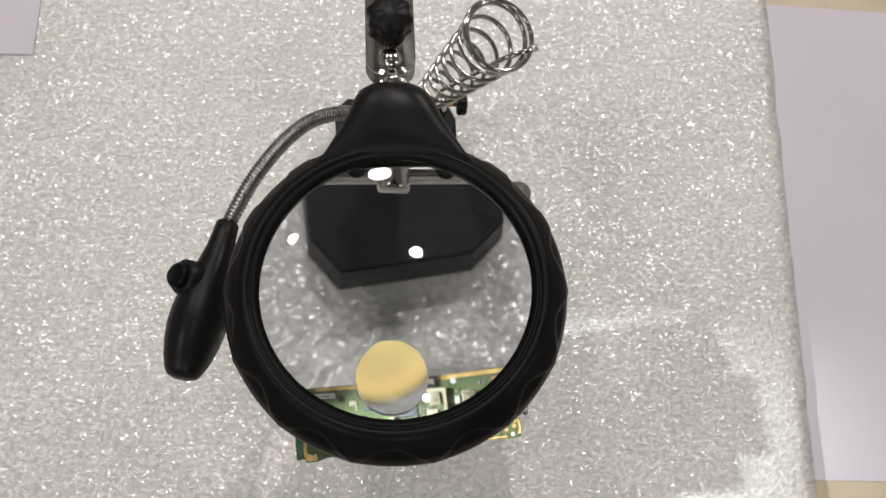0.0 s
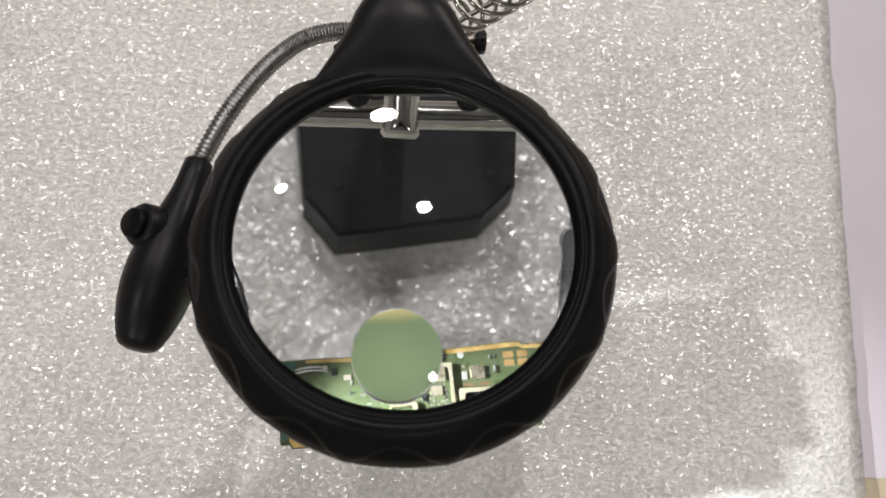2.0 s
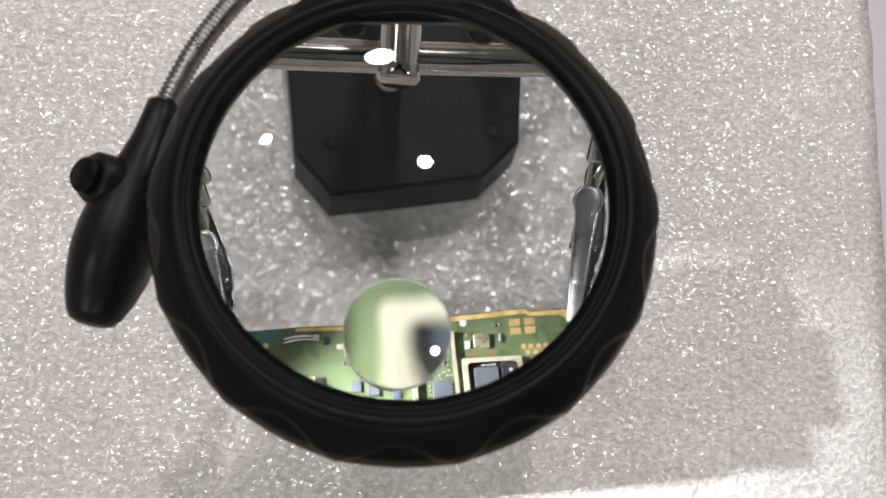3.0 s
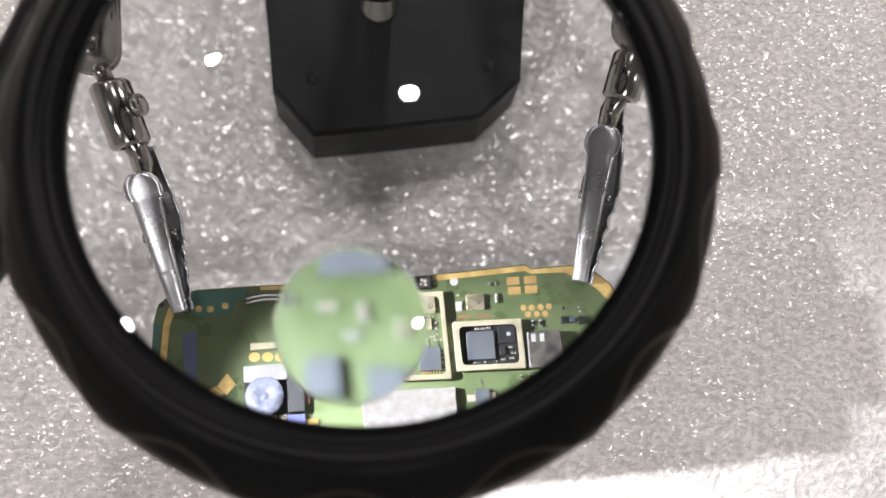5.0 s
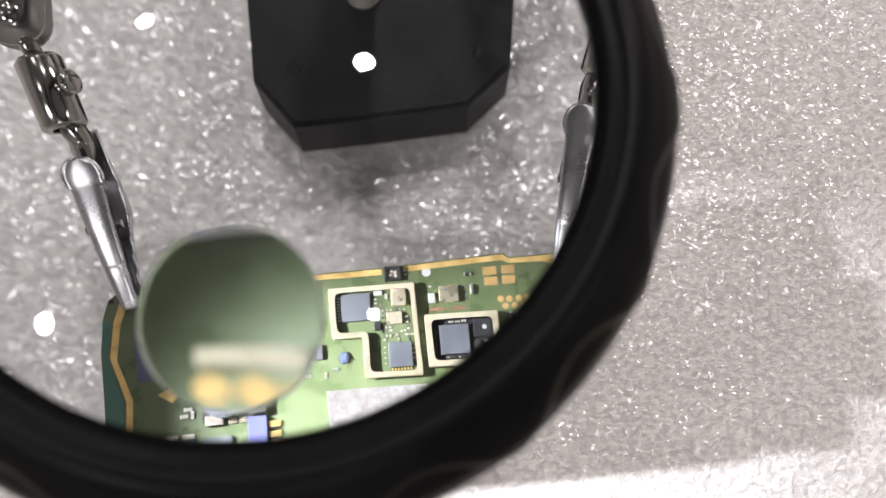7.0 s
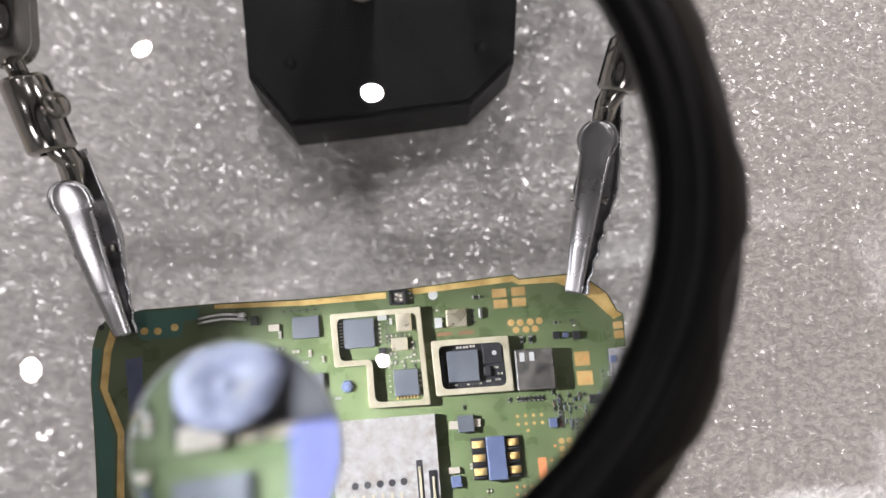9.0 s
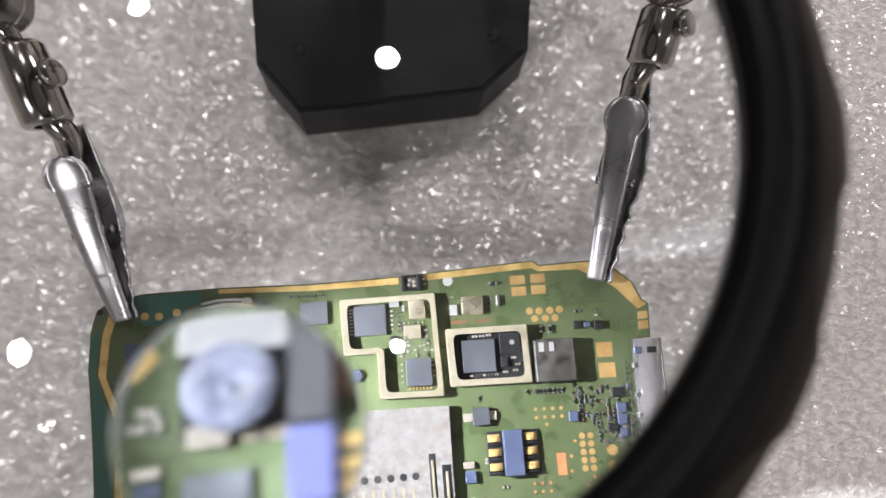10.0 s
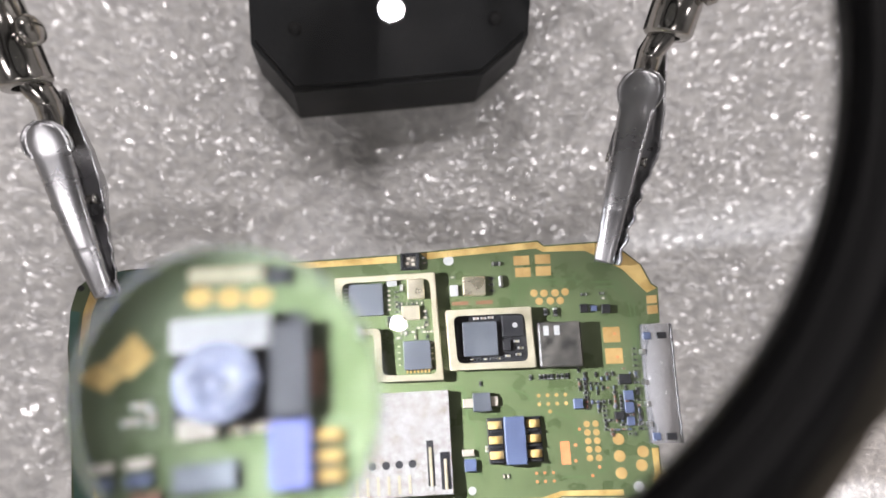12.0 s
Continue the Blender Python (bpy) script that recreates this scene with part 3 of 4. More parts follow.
def lever_bm(length):
    """The upper lever: a round thumb pad, a waist, then a long taper folded down along its edges."""
    bm = bmesh.new()
    n, rows = 54, []
    for i in range(n + 1):
        u = i / n
        x = length * u
        pad_r = 0.0036
        q = (x - pad_r) / pad_r
        body = 0.0031 - 0.0014 * max(0.0, u - 0.12) / 0.88
        w = pad_r * math.sqrt(max(0.015, 1 - q * q)) if q < 0.5 else max(body, pad_r * math.sqrt(max(0.0, 1 - q * q)))
        z = 0.0048 - 0.0046 * u + 0.0012 * math.sin(math.pi * u) + (0.0006 * (1 - u / 0.17) if u < 0.17 else 0)
        fold = 0.0019 * min(1, max(0, (u - 0.16) / 0.12)) * (1.0 if u < 0.9 else 0.8)
        rib = 0.00012 * (1 if i % 2 else 0) if u > 0.72 else 0
        rows.append([bm.verts.new((x, y, zz)) for y, zz in ((-w - 0.0001, z - fold), (-w, z - 0.0003), (-w * 0.8, z), (-w * 0.3, z + 0.00015 - rib), (w * 0.3, z + 0.00015 - rib), (w * 0.8, z), (w, z - 0.0003), (w + 0.0001, z - fold))])
    for a, b in zip(rows, rows[1:]):
        for s in range(7):
            bm.faces.new((a[s], b[s], b[s + 1], a[s + 1]))
    bmesh.ops.recalc_face_normals(bm, faces=bm.faces[:])
    bmesh.ops.solidify(bm, geom=bm.faces[:], thickness=0.0004)
    return bm


def jaw_bm(length):
    """The lower jaw: a folded trough, narrow at the stem, broad at the pivot, with a wavy toothed edge to the tip."""
    bm = bmesh.new()
    n, rows = 90, []
    for i in range(n + 1):
        u = i / n
        x = -0.0055 + (length + 0.0055) * u
        ear = math.exp(-((u - 0.46) / 0.10) ** 2)
        w = 0.0013 + 0.0022 * min(1.0, u / 0.30) - 0.0021 * max(0.0, u - 0.5) / 0.5 + 0.0006 * ear
        wave = 0.00028 * math.sin((u - 0.55) * 62) if u > 0.55 else 0
        high = 0.0012 + 0.0026 * min(1.0, u / 0.25) - 0.0024 * max(0.0, u - 0.5) / 0.5 + 0.0008 * ear + wave
        z = -0.0022 + 0.0014 * u
        rows.append([bm.verts.new(q) for q in ((x, -w + 0.0002, z + high), (x, -w, z + 0.0004), (x, -w * 0.7, z), (x, w * 0.7, z), (x, w, z + 0.0004), (x, w + 0.0005 + wave, z + high * 0.8), (x, w + 0.0008 + wave, z + high))])
    for a, b in zip(rows, rows[1:]):
        for s in range(6):
            bm.faces.new((a[s], b[s], b[s + 1], a[s + 1]))
    bmesh.ops.recalc_face_normals(bm, faces=bm.faces[:])
    bmesh.ops.solidify(bm, geom=bm.faces[:], thickness=0.0004)
    return bm


def clip_arm(end, tip, sock0, sock1, plate0, plate1, bar_end, screw_side):
    """Spring clip, its socket with a set screw, the ball joint plates and the rod to the crossbar."""
    m = frame_along(end, tip)
    length = (Vector(tip) - Vector(end)).length
    tilt = Matrix.Rotation(radians(screw_side * 11), 4, "X")
    arm = stand_part("clip_jaw", jaw_bm(length), STEEL, "toothed lower jaw of a steel spring clip", m @ tilt @ Matrix.Translation((0, screw_side * 0.0007, -0.0008)))
    stand_part("clip_lever", lever_bm(length), STEEL, "polished upper lever of a spring clip", m @ tilt, arm)
    stand_part("clip_pin", tube_bm([(length * 0.44, -0.0034, 0.0012), (length * 0.44, -0.0030, 0.0012), (length * 0.44, 0.0033, 0.0012), (length * 0.44, 0.0038, 0.0012)], [0.0011, 0.0008, 0.0008, 0.0011], 12), CHROME, "", m @ tilt, arm)
    stand_part("clip_spring", tube_bm([(length * 0.44 + 0.0017 * math.cos(k * 0.6), -0.0016 + 0.0032 * k / 52, 0.0012 + 0.0017 * math.sin(k * 0.6)) for k in range(53)], 0.0003, 6), STEEL, "", m @ tilt, arm)
    stand_part("clip_screw", tube_bm([(-0.0045, 0, 0.0008), (-0.0025, 0, 0.0012)], 0.0017, 14), CHROME, "", m @ tilt, arm)
    sock0, sock1 = Vector(sock0), Vector(sock1)
    stand_part("clip_stem", tube_bm([m @ Vector((0.004, 0, 0.0002)), m @ Vector((-0.004, 0, 0.0002)), sock0 + (sock1 - sock0) * 0.2], [0.0022, 0.0024, 0.0024], 14), CHROME, "", None, arm)
    h = (sock1 - sock0).length
    prof = [(0.0024, 0.0), (0.0036, 0.0), (0.0042, 0.0006), (0.0042, h - 0.0008), (0.0036, h), (0.0, h)]
    stand_part("socket", lathe_bm(prof, 32), CHROME, "chrome socket with a set screw", along(sock0, sock1))
    mid = sock0.lerp(sock1, 0.55)
    side = Vector((0.75 * 1, 0.15, 0.62)).normalized()
    stand_part("set_screw", tube_bm([mid + side * 0.0024, mid + side * 0.0046, mid + side * 0.0047, mid + side * 0.0060, mid + side * 0.0063], [0.0014, 0.0014, 0.0023, 0.0023, 0.0017], 16), CHROME)
    stand_part("ball_stem", tube_bm([sock1 - (sock1 - sock0) * 0.1, plate0], [0.0017, 0.0017], 12), CHROME)
    stand_part("joint_plate", plates_bm(plate0, plate1, 0.0118, 0.0016, 0.0013), CHROME, "bright plated clamp plate")
    stand_part("joint_plate", plates_bm(plate0, plate1, 0.0118, -0.0029, 0.0013), CHROME, "bright plated clamp plate")
    stand_part("ball", ball_bm(plate0, 0.0036), CHROME)
    stand_part("ball", ball_bm(plate1, 0.0036), CHROME)
    c = Vector(plate0).lerp(Vector(plate1), 0.5)
    stand_part("plate_screw", tube_bm([c + Vector((0, 0, -0.0045)), c + Vector((0, 0, 0.0030)), c + Vector((0, 0, 0.0031)), c + Vector((0, 0, 0.0050)), c + Vector((0, 0, 0.0053))], [0.0016, 0.0016, 0.0030, 0.0030, 0.0020], 16), CHROME)
    stand_part("arm_rod", tube_bm([plate1, bar_end], 0.0019, 12), CHROME)


clip_arm((-0.0412, 0.0822, 0.0740), (-0.0332, 0.0535, 0.0676), (-0.0430, 0.0858, 0.0810), (-0.0476, 0.0980, 0.0830), (-0.0513, 0.1045, 0.0840), (-0.0515, 0.1200, 0.0865), (-0.0440, 0.1246, 0.089), 1)
clip_arm((0.0610, 0.0990, 0.0740), (0.0572, 0.0648, 0.0676), (0.0624, 0.1035, 0.0805), (0.0642, 0.1130, 0.0825), (0.0650, 0.1185, 0.0840), (0.0662, 0.1360, 0.0865), (0.0580, 0.1279, 0.089), 1)

# ---- the circuit board, in millimetres on the board ----
MM = Matrix.Diagonal((0.001, 0.001, 0.001, 1))
OUTLINE = [(0.0, 0.6), (0.6, 0.0), (3.6, 0.0), (4.4, -1.5), (9.5, -1.6), (14.0, -0.2), (19.0, -0.2), (40.0, -0.9), (70.0, -0.9), (82.0, -0.8), (85.4, 0.3), (100.6, -0.2), (103.0, 0.3), (103.6, 3.0), (103.7, 8.8), (102.7, 9.2),
           (102.7, 31.2), (106.1, 31.4), (106.3, 38.2), (105.2, 39.0), (103.6, 42.6), (98.2, 47.5), (85.6, 47.1), (84.4, 48.1), (57.7, 46.5), (40.0, 46.1), (22.7, 46.5), (9.0, 46.3), (2.8, 45.4), (0.6, 43.4), (-0.4, 40.0), (-1.0, 33.0), (-0.6, 24.0), (-0.2, 12.0)]
board = thing("circuit_board", BOARD, "green phone circuit board with chips held by steel clips", "circuit board")


def chip_part(name, bm, mat, label="", parent=None, smooth=False):
    bm.transform(MM)
    return part(name, bm, mat, parent or board, label, smooth)


chip_part("laminate", prism_bm(OUTLINE, 0.0, 1.0, 0.08), PCB, "green lacquered laminate")
Z = 1.0


def plate_on(name, pts, mat, high=0.05, label="", base=Z):
    return chip_part(name, prism_bm(pts, base, base + high, 0.02), mat, label)


def pad(x0, y0, x1, y1, mat=TAN, name="pad", high=0.05):
    return chip_part(name, box_bm(min(x0, x1), max(x0, x1), min(y0, y1), max(y0, y1), Z - 0.02, Z + high), mat)


def dot(x, y, r, mat=TAN, name="test_pad", high=0.045):
    return chip_part(name, tube_bm([(x, y, Z - 0.02), (x, y, Z + high)], r, 16), mat)


def chip(x0, y0, x1, y1, high, mat=CHIP, name="chip", label="", bevel=0.08):
    return chip_part(name, box_bm(min(x0, x1), max(x0, x1), min(y0, y1), max(y0, y1), Z - 0.01, Z + high, bevel, 1), mat, label)


def smd(x, y, along_x=True, size=1.0, body=CERAMIC, high=0.5):
    """A two-ended component: body and two soldered ends."""
    l, w = 0.62 * size, 0.34 * size
    if not along_x:
        l, w = w, l
    ob = chip(x - l, y - w, x + l, y + w, high * size, body, "component", "", 0.04)
    for s in (-1, 1):
        if along_x:
            e = box_bm(x + s * l - 0.2 * size, x + s * l + 0.2 * size, y - w - 0.03, y + w + 0.03, Z - 0.01, Z + high * size + 0.03, 0.05)
        else:
            e = box_bm(x - l - 0.03, x + l + 0.03, y + s * w - 0.2 * size, y + s * w + 0.2 * size, Z - 0.01, Z + high * size + 0.03, 0.05)
        chip_part("solder_end", e, DULL if size < 0.62 else SOLDER, "", ob)
    return ob


# gold borders
plate_on("gold_border", [(22.5, 46.2), (40.0, 45.8), (57.4, 46.2), (57.4, 44.9), (40.0, 44.7), (22.5, 45.4)], GOLD, label="gold-plated border strip")
plate_on("gold_border", [(62.0, 46.5), (84.3, 47.8), (85.5, 46.8), (98.0, 47.2), (103.3, 42.6), (104.9, 38.9), (106.0, 38.0), (104.2, 37.2), (100.0, 41.8), (97.0, 43.7), (93.2, 45.7), (85.3, 45.8), (84.0, 46.5), (63.2, 45.3)], GOLD, label="gold-plated border strip")
plate_on("gold_border", [(45.0, -0.6), (81.8, -0.5), (85.4, 0.55), (96.4, 0.3), (96.4, 1.35), (85.2, 1.45), (81.6, 0.4), (70.0, 0.6), (45.0, 0.4)], GOLD, label="gold-plated border strip")
plate_on("gold_border", [(102.3, 8.5), (103.5, 8.5), (103.2, 2.0), (101.3, 1.6), (102.3, 4.0)], GOLD, label="gold-plated border strip")
plate_on("gold_border", [(2.8, 42.8), (4.2, 42.4), (2.9, 38.6), (2.0, 31.2), (4.8, 23.0), (4.6, 12.0), (4.8, 2.6), (9.4, 0.4), (9.2, -1.2), (4.8, -1.0), (3.4, 1.6), (3.3, 12.0), (3.6, 22.6), (0.7, 31.8), (1.6, 39.2)], GOLD, label="gold-plated border strip")
plate_on("copper_window", [(104.0, 36.6), (105.9, 36.7), (105.9, 35.2), (104.0, 35.1)], TAN)
plate_on("copper_window", [(104.0, 34.7), (105.9, 34.8), (105.9, 33.2), (104.0, 33.1)], TAN)
plate_on("teal_strip", [(6.6, 46.0), (19.6, 45.9), (19.2, 43.6), (16.4, 43.4), (16.0, 40.4), (8.6, 40.2), (6.6, 43.0)], TEAL, 0.03, "translucent teal strip")
plate_on("teal_strip", [(-0.5, 39.6), (1.1, 39.2), (0.2, 31.8), (3.1, 22.6), (2.8, 12.0), (2.9, 2.2), (0.7, 0.7), (0.1, 12.0), (-0.3, 24.0), (-0.7, 33.0)], TEAL, 0.03, "translucent teal edge strip")
for x, y in ((9.0, 42.0), (11.5, 41.8), (14.7, 42.3)):
    dot(x, y, 0.75, GOLD)
dot(1.3, 43.4, 0.55, DARK)
dot(67.2, 44.9, 1.0, WHITE, "white_mark")
dot(99.2, 1.8, 0.95, WHITE, "white_mark")
dot(6.6, 1.0, 0.7, WHITE, "white_mark")
dot(8.4, 1.3, 0.6, WHITE, "white_mark")
plate_on("tape_patch", [(5.3, 36.8), (8.4, 37.0), (8.3, 26.4), (5.8, 26.2)], NAVY, 0.04, "blue-grey stuck patch")
plate_on("gold_diamond", [(12.3, 24.6), (14.6, 27.3), (16.4, 24.7), (14.3, 22.6)], GOLD, label="gold diamond-shaped pad")
plate_on("gold_diamond", [(9.5, 23.4), (12.0, 24.6), (13.8, 23.0), (12.3, 21.5)], GOLD, label="gold diamond-shaped pad")

# camera module with bracket
mod = chip(18.2, 16.8, 30.6, 28.2, 0.5, DARK, "module_base", "black module base")
chip_part("bracket", box_bm(18.3, 27.8, 24.8, 28.2, Z + 0.4, Z + 2.6, 0.2), WHITE, "white metal bracket", mod)
disc = lathe_bm([(0.0, 3.2), (0.55, 3.15), (0.7, 2.9), (1.2, 2.9), (2.2, 3.5), (3.4, 3.4), (3.6, 3.1), (4.1, 3.1), (4.2, 2.8), (4.2, 0.4)], 48)
disc.transform(Matrix.Translation((22.7, 21.4, Z)))
chip_part("lens_disc", disc, LENSDISC, "blue-grey round disc", mod, True)
chip_part("module_side", box_bm(27.6, 31.4, 17.4, 27.2, Z + 0.4, Z + 2.2, 0.15), DARK, "", mod)
chip_part("module_side", box_bm(30.0, 32.4, 19.0, 24.0, Z - 0.01, Z + 1.2, 0.15), BROWN, "brown resin", mod)
chip_part("module_foot", box_bm(18.8, 22.4, 16.0, 18.0, Z - 0.01, Z + 1.4, 0.15), CERAMIC, "", mod)
for x in (24.2, 26.3):
    chip_part("module_pin", box_bm(x - 0.8, x + 0.8, 16.0, 17.2, Z - 0.01, Z + 0.7, 0.1), CRYSTAL, "", mod)
chip(27.4, 10.2, 31.3, 16.9, 1.6, BLUE, "flex_connector", "pale blue-violet plastic connector block", 0.12)
for y in (15.1, 13.0, 11.1):
    chip(31.5, y - 0.62, 34.2, y + 0.62, 0.7, GOLD, "contact", "", 0.12)
    chip(31.5, y - 1.0, 33.6, y - 0.66, 0.9, DARK, "contact_rib", "", 0.06)
for x, y in ((20.6, 30.4), (23.5, 30.2), (26.3, 30.0)):
    oval = tube_bm([(0, 0, -0.02), (0, 0, 0.07)], 1.0, 20)
    oval.transform(Matrix.Translation((x, y, Z)) @ Matrix.Diagonal((1.25, 1.05, 1, 1)))
    chip_part("gold_oval", oval, GOLD)
chip(19.8, 31.8, 27.0, 33.4, 1.2, SHIELD, "spring_strip", "bright metal contact strip", 0.2)
chip(27.2, 31.2, 29.4, 33.0, 0.7, DARK)
chip(18.4, 10.9, 24.2, 13.6, 0.9, CHIP)
for x in (12.1, 15.4):
    chip(x - 1.2, 13.9, x + 1.2, 14.8, 0.8, CERAMIC, "component", "", 0.1)
    chip(x - 1.2, 12.2, x + 1.2, 13.4, 0.6, NAVY, "component", "", 0.1)
chip(14.6, 10.0, 17.4, 11.6, 0.7, BROWN, "component", "", 0.1)
smd(15.4, 19.8), smd(16.3, 18.6, False), smd(14.6, 18.4)

# left chip and first shield
chip(37.8, 37.9, 43.2, 42.4, 0.9)
for k in range(5):
    smd(36.2 + 1.6 * k, 43.7, True, 0.55, DARK)
smd(35.2, 39.0, False, 0.9), smd(35.0, 36.2, True, 0.9, DARK), smd(38.2, 35.4, True, 0.9), smd(41.0, 34.8, False, 0.9)
chip(36.2, 28.6, 38.9, 31.4, 0.9, CHIP)
chip(40.8, 27.4, 43.6, 30.6, 1.0, CHIP)
rivet = lathe_bm([(0.0, 1.2), (0.5, 1.2), (0.6, 0.9), (1.0, 0.9), (1.3, 0.6), (1.4, -0.02)], 6)
rivet.transform(Matrix.Translation((48.2, 27.4, Z)))
chip_part("hex_nut", rivet, NAVY)
smd(40.0, 33.0, True, 0.8, WHITE), smd(43.6, 33.4, False, 0.8), smd(46.2, 25.2, True, 0.8, WHITE), smd(36.4, 25.6, False, 0.9, WHITE), smd(40.2, 24.2, True, 0.9, WHITE), smd(44.0, 24.0, False, 0.8)


def wall_frame(outer, inner, high, name, label):
    """A sheet-metal fence: a ring between two outlines of the same count, with a turned-in top."""
    bm = bmesh.new()
    n = len(outer)
    lo = [bm.verts.new((x, y, Z - 0.01)) for x, y in outer]
    hi = [bm.verts.new((x, y, Z + high - 0.12)) for x, y in outer]
    hi2 = [bm.verts.new((a[0] * 0.85 + b[0] * 0.15, a[1] * 0.85 + b[1] * 0.15, Z + high)) for a, b in zip(outer, inner)]
    it = [bm.verts.new((x, y, Z + high)) for x, y in inner]
    il = [bm.verts.new((x, y, Z + high - 0.18)) for x, y in inner]
    ib = [bm.verts.new((a[0] * 0.8 + b[0] * 0.2, a[1] * 0.8 + b[1] * 0.2, Z + high - 0.18)) for a, b in zip(outer, inner)]
    ibl = [bm.verts.new((a[0] * 0.8 + b[0] * 0.2, a[1] * 0.8 + b[1] * 0.2, Z - 0.01)) for a, b in zip(outer, inner)]
    loops = [lo, hi, hi2, it, il, ib, ibl]
    for a, b in zip(loops, loops[1:]):
        for i in range(n):
            j = (i + 1) % n
            bm.faces.new((a[i], a[j], b[j], b[i]))
    bmesh.ops.recalc_face_normals(bm, faces=bm.faces[:])
    return chip_part(name, bm, SHIELD, label)


def rounded(outline, radius, steps=4):
    """The outline with each corner turned into a short arc."""
    out, n = [], len(outline)
    for i in range(n):
        p, a, b = (Vector(outline[k % n]) for k in (i, i - 1, i + 1))
        u, v = (a - p).normalized(), (b - p).normalized()
        for k in range(steps):
            t = k / (steps - 1)
            out.append(tuple(p + u * radius * (1 - t) ** 2 + v * radius * t ** 2))
    return out


S1O = [(45.6, 42.3), (64.4, 42.5), (65.0, 22.3), (52.4, 22.6), (52.4, 31.4), (45.9, 31.4)]
S1I = [(46.9, 41.2), (63.3, 41.4), (63.8, 23.4), (53.7, 23.7), (53.7, 32.5), (47.1, 32.5)]
wall_frame(rounded(S1O, 0.5), rounded(S1I, 1.3), 1.9, "shield_frame", "tin-plated shielding frame with a stepped corner")
chip(48.0, 35.0, 54.5, 41.0, 0.9)
chip(59.1, 37.7, 62.3, 41.5, 1.2, CRYSTAL, "crystal", "golden metal can", 0.15)
chip(57.8, 33.8, 61.2, 36.5, 1.0, CRYSTAL, "crystal", "golden metal can", 0.15)
chip(57.8, 24.5, 62.9, 29.9, 0.9)
chip(55.1, 32.7, 56.5, 34.7, 0.8, DARK)
chip(55.3, 40.4, 57.2, 41.4, 0.6, WHITE, "component")
for k in range(5):
    smd(55.6, 39.6 - 0.9 * k, True, 0.5), smd(57.0, 39.3 - 0.95 * k, True, 0.5, DARK)
smd(58.0, 40.0, False, 0.8, WHITE)
for k in range(6):
    smd(57.0 + 0.95 * k, 37.0, False, 0.42)
for x, y in ((62.2, 35.4), (62.2, 34.2), (58.6, 32.6), (58.4, 31.4), (59.8, 31.6), (60.9, 32.3), (61.9, 31.5), (62.4, 32.8), (57.0, 30.6), (60.2, 30.6)):
    smd(x, y, (x * 10) % 3 < 1.4, 0.6)
for k in range(4):
    smd(63.2, 29.4 - 1.0 * k, True, 0.42), smd(57.0, 29.0 - 1.15 * k, True, 0.42)
for k in range(7):
    chip(58.2 + 0.68 * k, 23.9, 58.5 + 0.68 * k, 24.6, 0.3, GOLD, "lead", "", 0.02)
for k in range(8):
    chip(47.3, 35.4 + 0.68 * k, 48.1, 35.7 + 0.68 * k, 0.3, SOLDER, "lead", "", 0.02)

random.seed(5)
for k in range(26):
    smd(round(random.uniform(55.0, 63.0) / 0.8) * 0.8, round(random.uniform(30.6, 37.0) / 0.9) * 0.9, random.random() < 0.5, random.uniform(0.4, 0.55), random.choice((CERAMIC, DARK, CERAMIC)))
# beside the left chip
chip(29.5, 41.4, 30.9, 43.2, 1.0, DARK)
chip(33.0, 39.9, 35.2, 41.2, 0.8, CERAMIC, "component")
chip(26.9, 43.0, 28.6, 44.2, 0.9, SOLDER, "component", "", 0.3)
for k in range(2):
    wire = tube_bm([(19.2 + 9.6 * t / 10, 42.6 + 0.9 * k + 0.5 * math.sin(math.pi * t / 10), Z + 0.3 + 0.5 * math.sin(math.pi * t / 10)) for t in range(11)], 0.28, 8)
    chip_part("jumper_wire", wire, SOLDER, "bare tinned wire", None, True)
# above the second shield
socket = chip(58.1, 43.4, 61.6, 46.4, 0.5, BURNT, "burnt_socket", "scorched black socket", 0.15)
for x0, x1, y0, y1 in ((58.0, 58.7, 43.3, 46.5), (61.0, 61.7, 43.3, 46.5), (58.7, 61.0, 43.3, 43.9), (58.7, 61.0, 45.9, 46.5)):
    chip_part("socket_wall", box_bm(x0, x1, y0, y1, Z + 0.1, Z + 1.2, 0.12), DARK, "", socket)
for x, y in ((59.3, 44.6), (60.4, 45.2), (59.6, 45.5), (60.5, 44.4)):
    chip_part("socket_pin", box_bm(x - 0.3, x + 0.3, y - 0.25, y + 0.25, Z + 0.4, Z + 0.75, 0.08), CERAMIC, "", socket)
smd(62.4, 45.6, True, 0.5, SOLDER), smd(62.6, 44.6, True, 0.5)
chip(69.6, 37.8, 73.9, 41.5, 1.1, CRYSTAL, "crystal", "pale metal oscillator can", 0.2)
chip(67.2, 37.9, 68.7, 40.0, 0.8, WHITE, "component")
chip(76.5, 39.2, 77.3, 41.5, 0.9, SOLDER, "component", "", 0.25)
for y in (38.7, 39.9, 41.0):
    smd(75.1, y, True, 0.6, DARK)
smd(76.2, 43.8, True, 1.0, DARK), smd(67.8, 41.6, True, 0.5)
for x in (67.4, 72.0):
    plate_on("masked_area", [(x, 36.9), (x + 3.2, 36.9), (x + 3.2, 36.2), (x, 36.2)], BROWN, 0.02)
S2O = [(66.0, 35.2), (82.1, 35.2), (82.4, 23.8), (66.3, 23.9)]
S2I = [(67.4, 34.0), (80.8, 34.0), (81.0, 25.0), (67.7, 25.1)]
wall_frame(rounded(S2O, 0.5), rounded(S2I, 1.3), 1.9, "shield_frame", "tin-plated rectangular shielding frame")
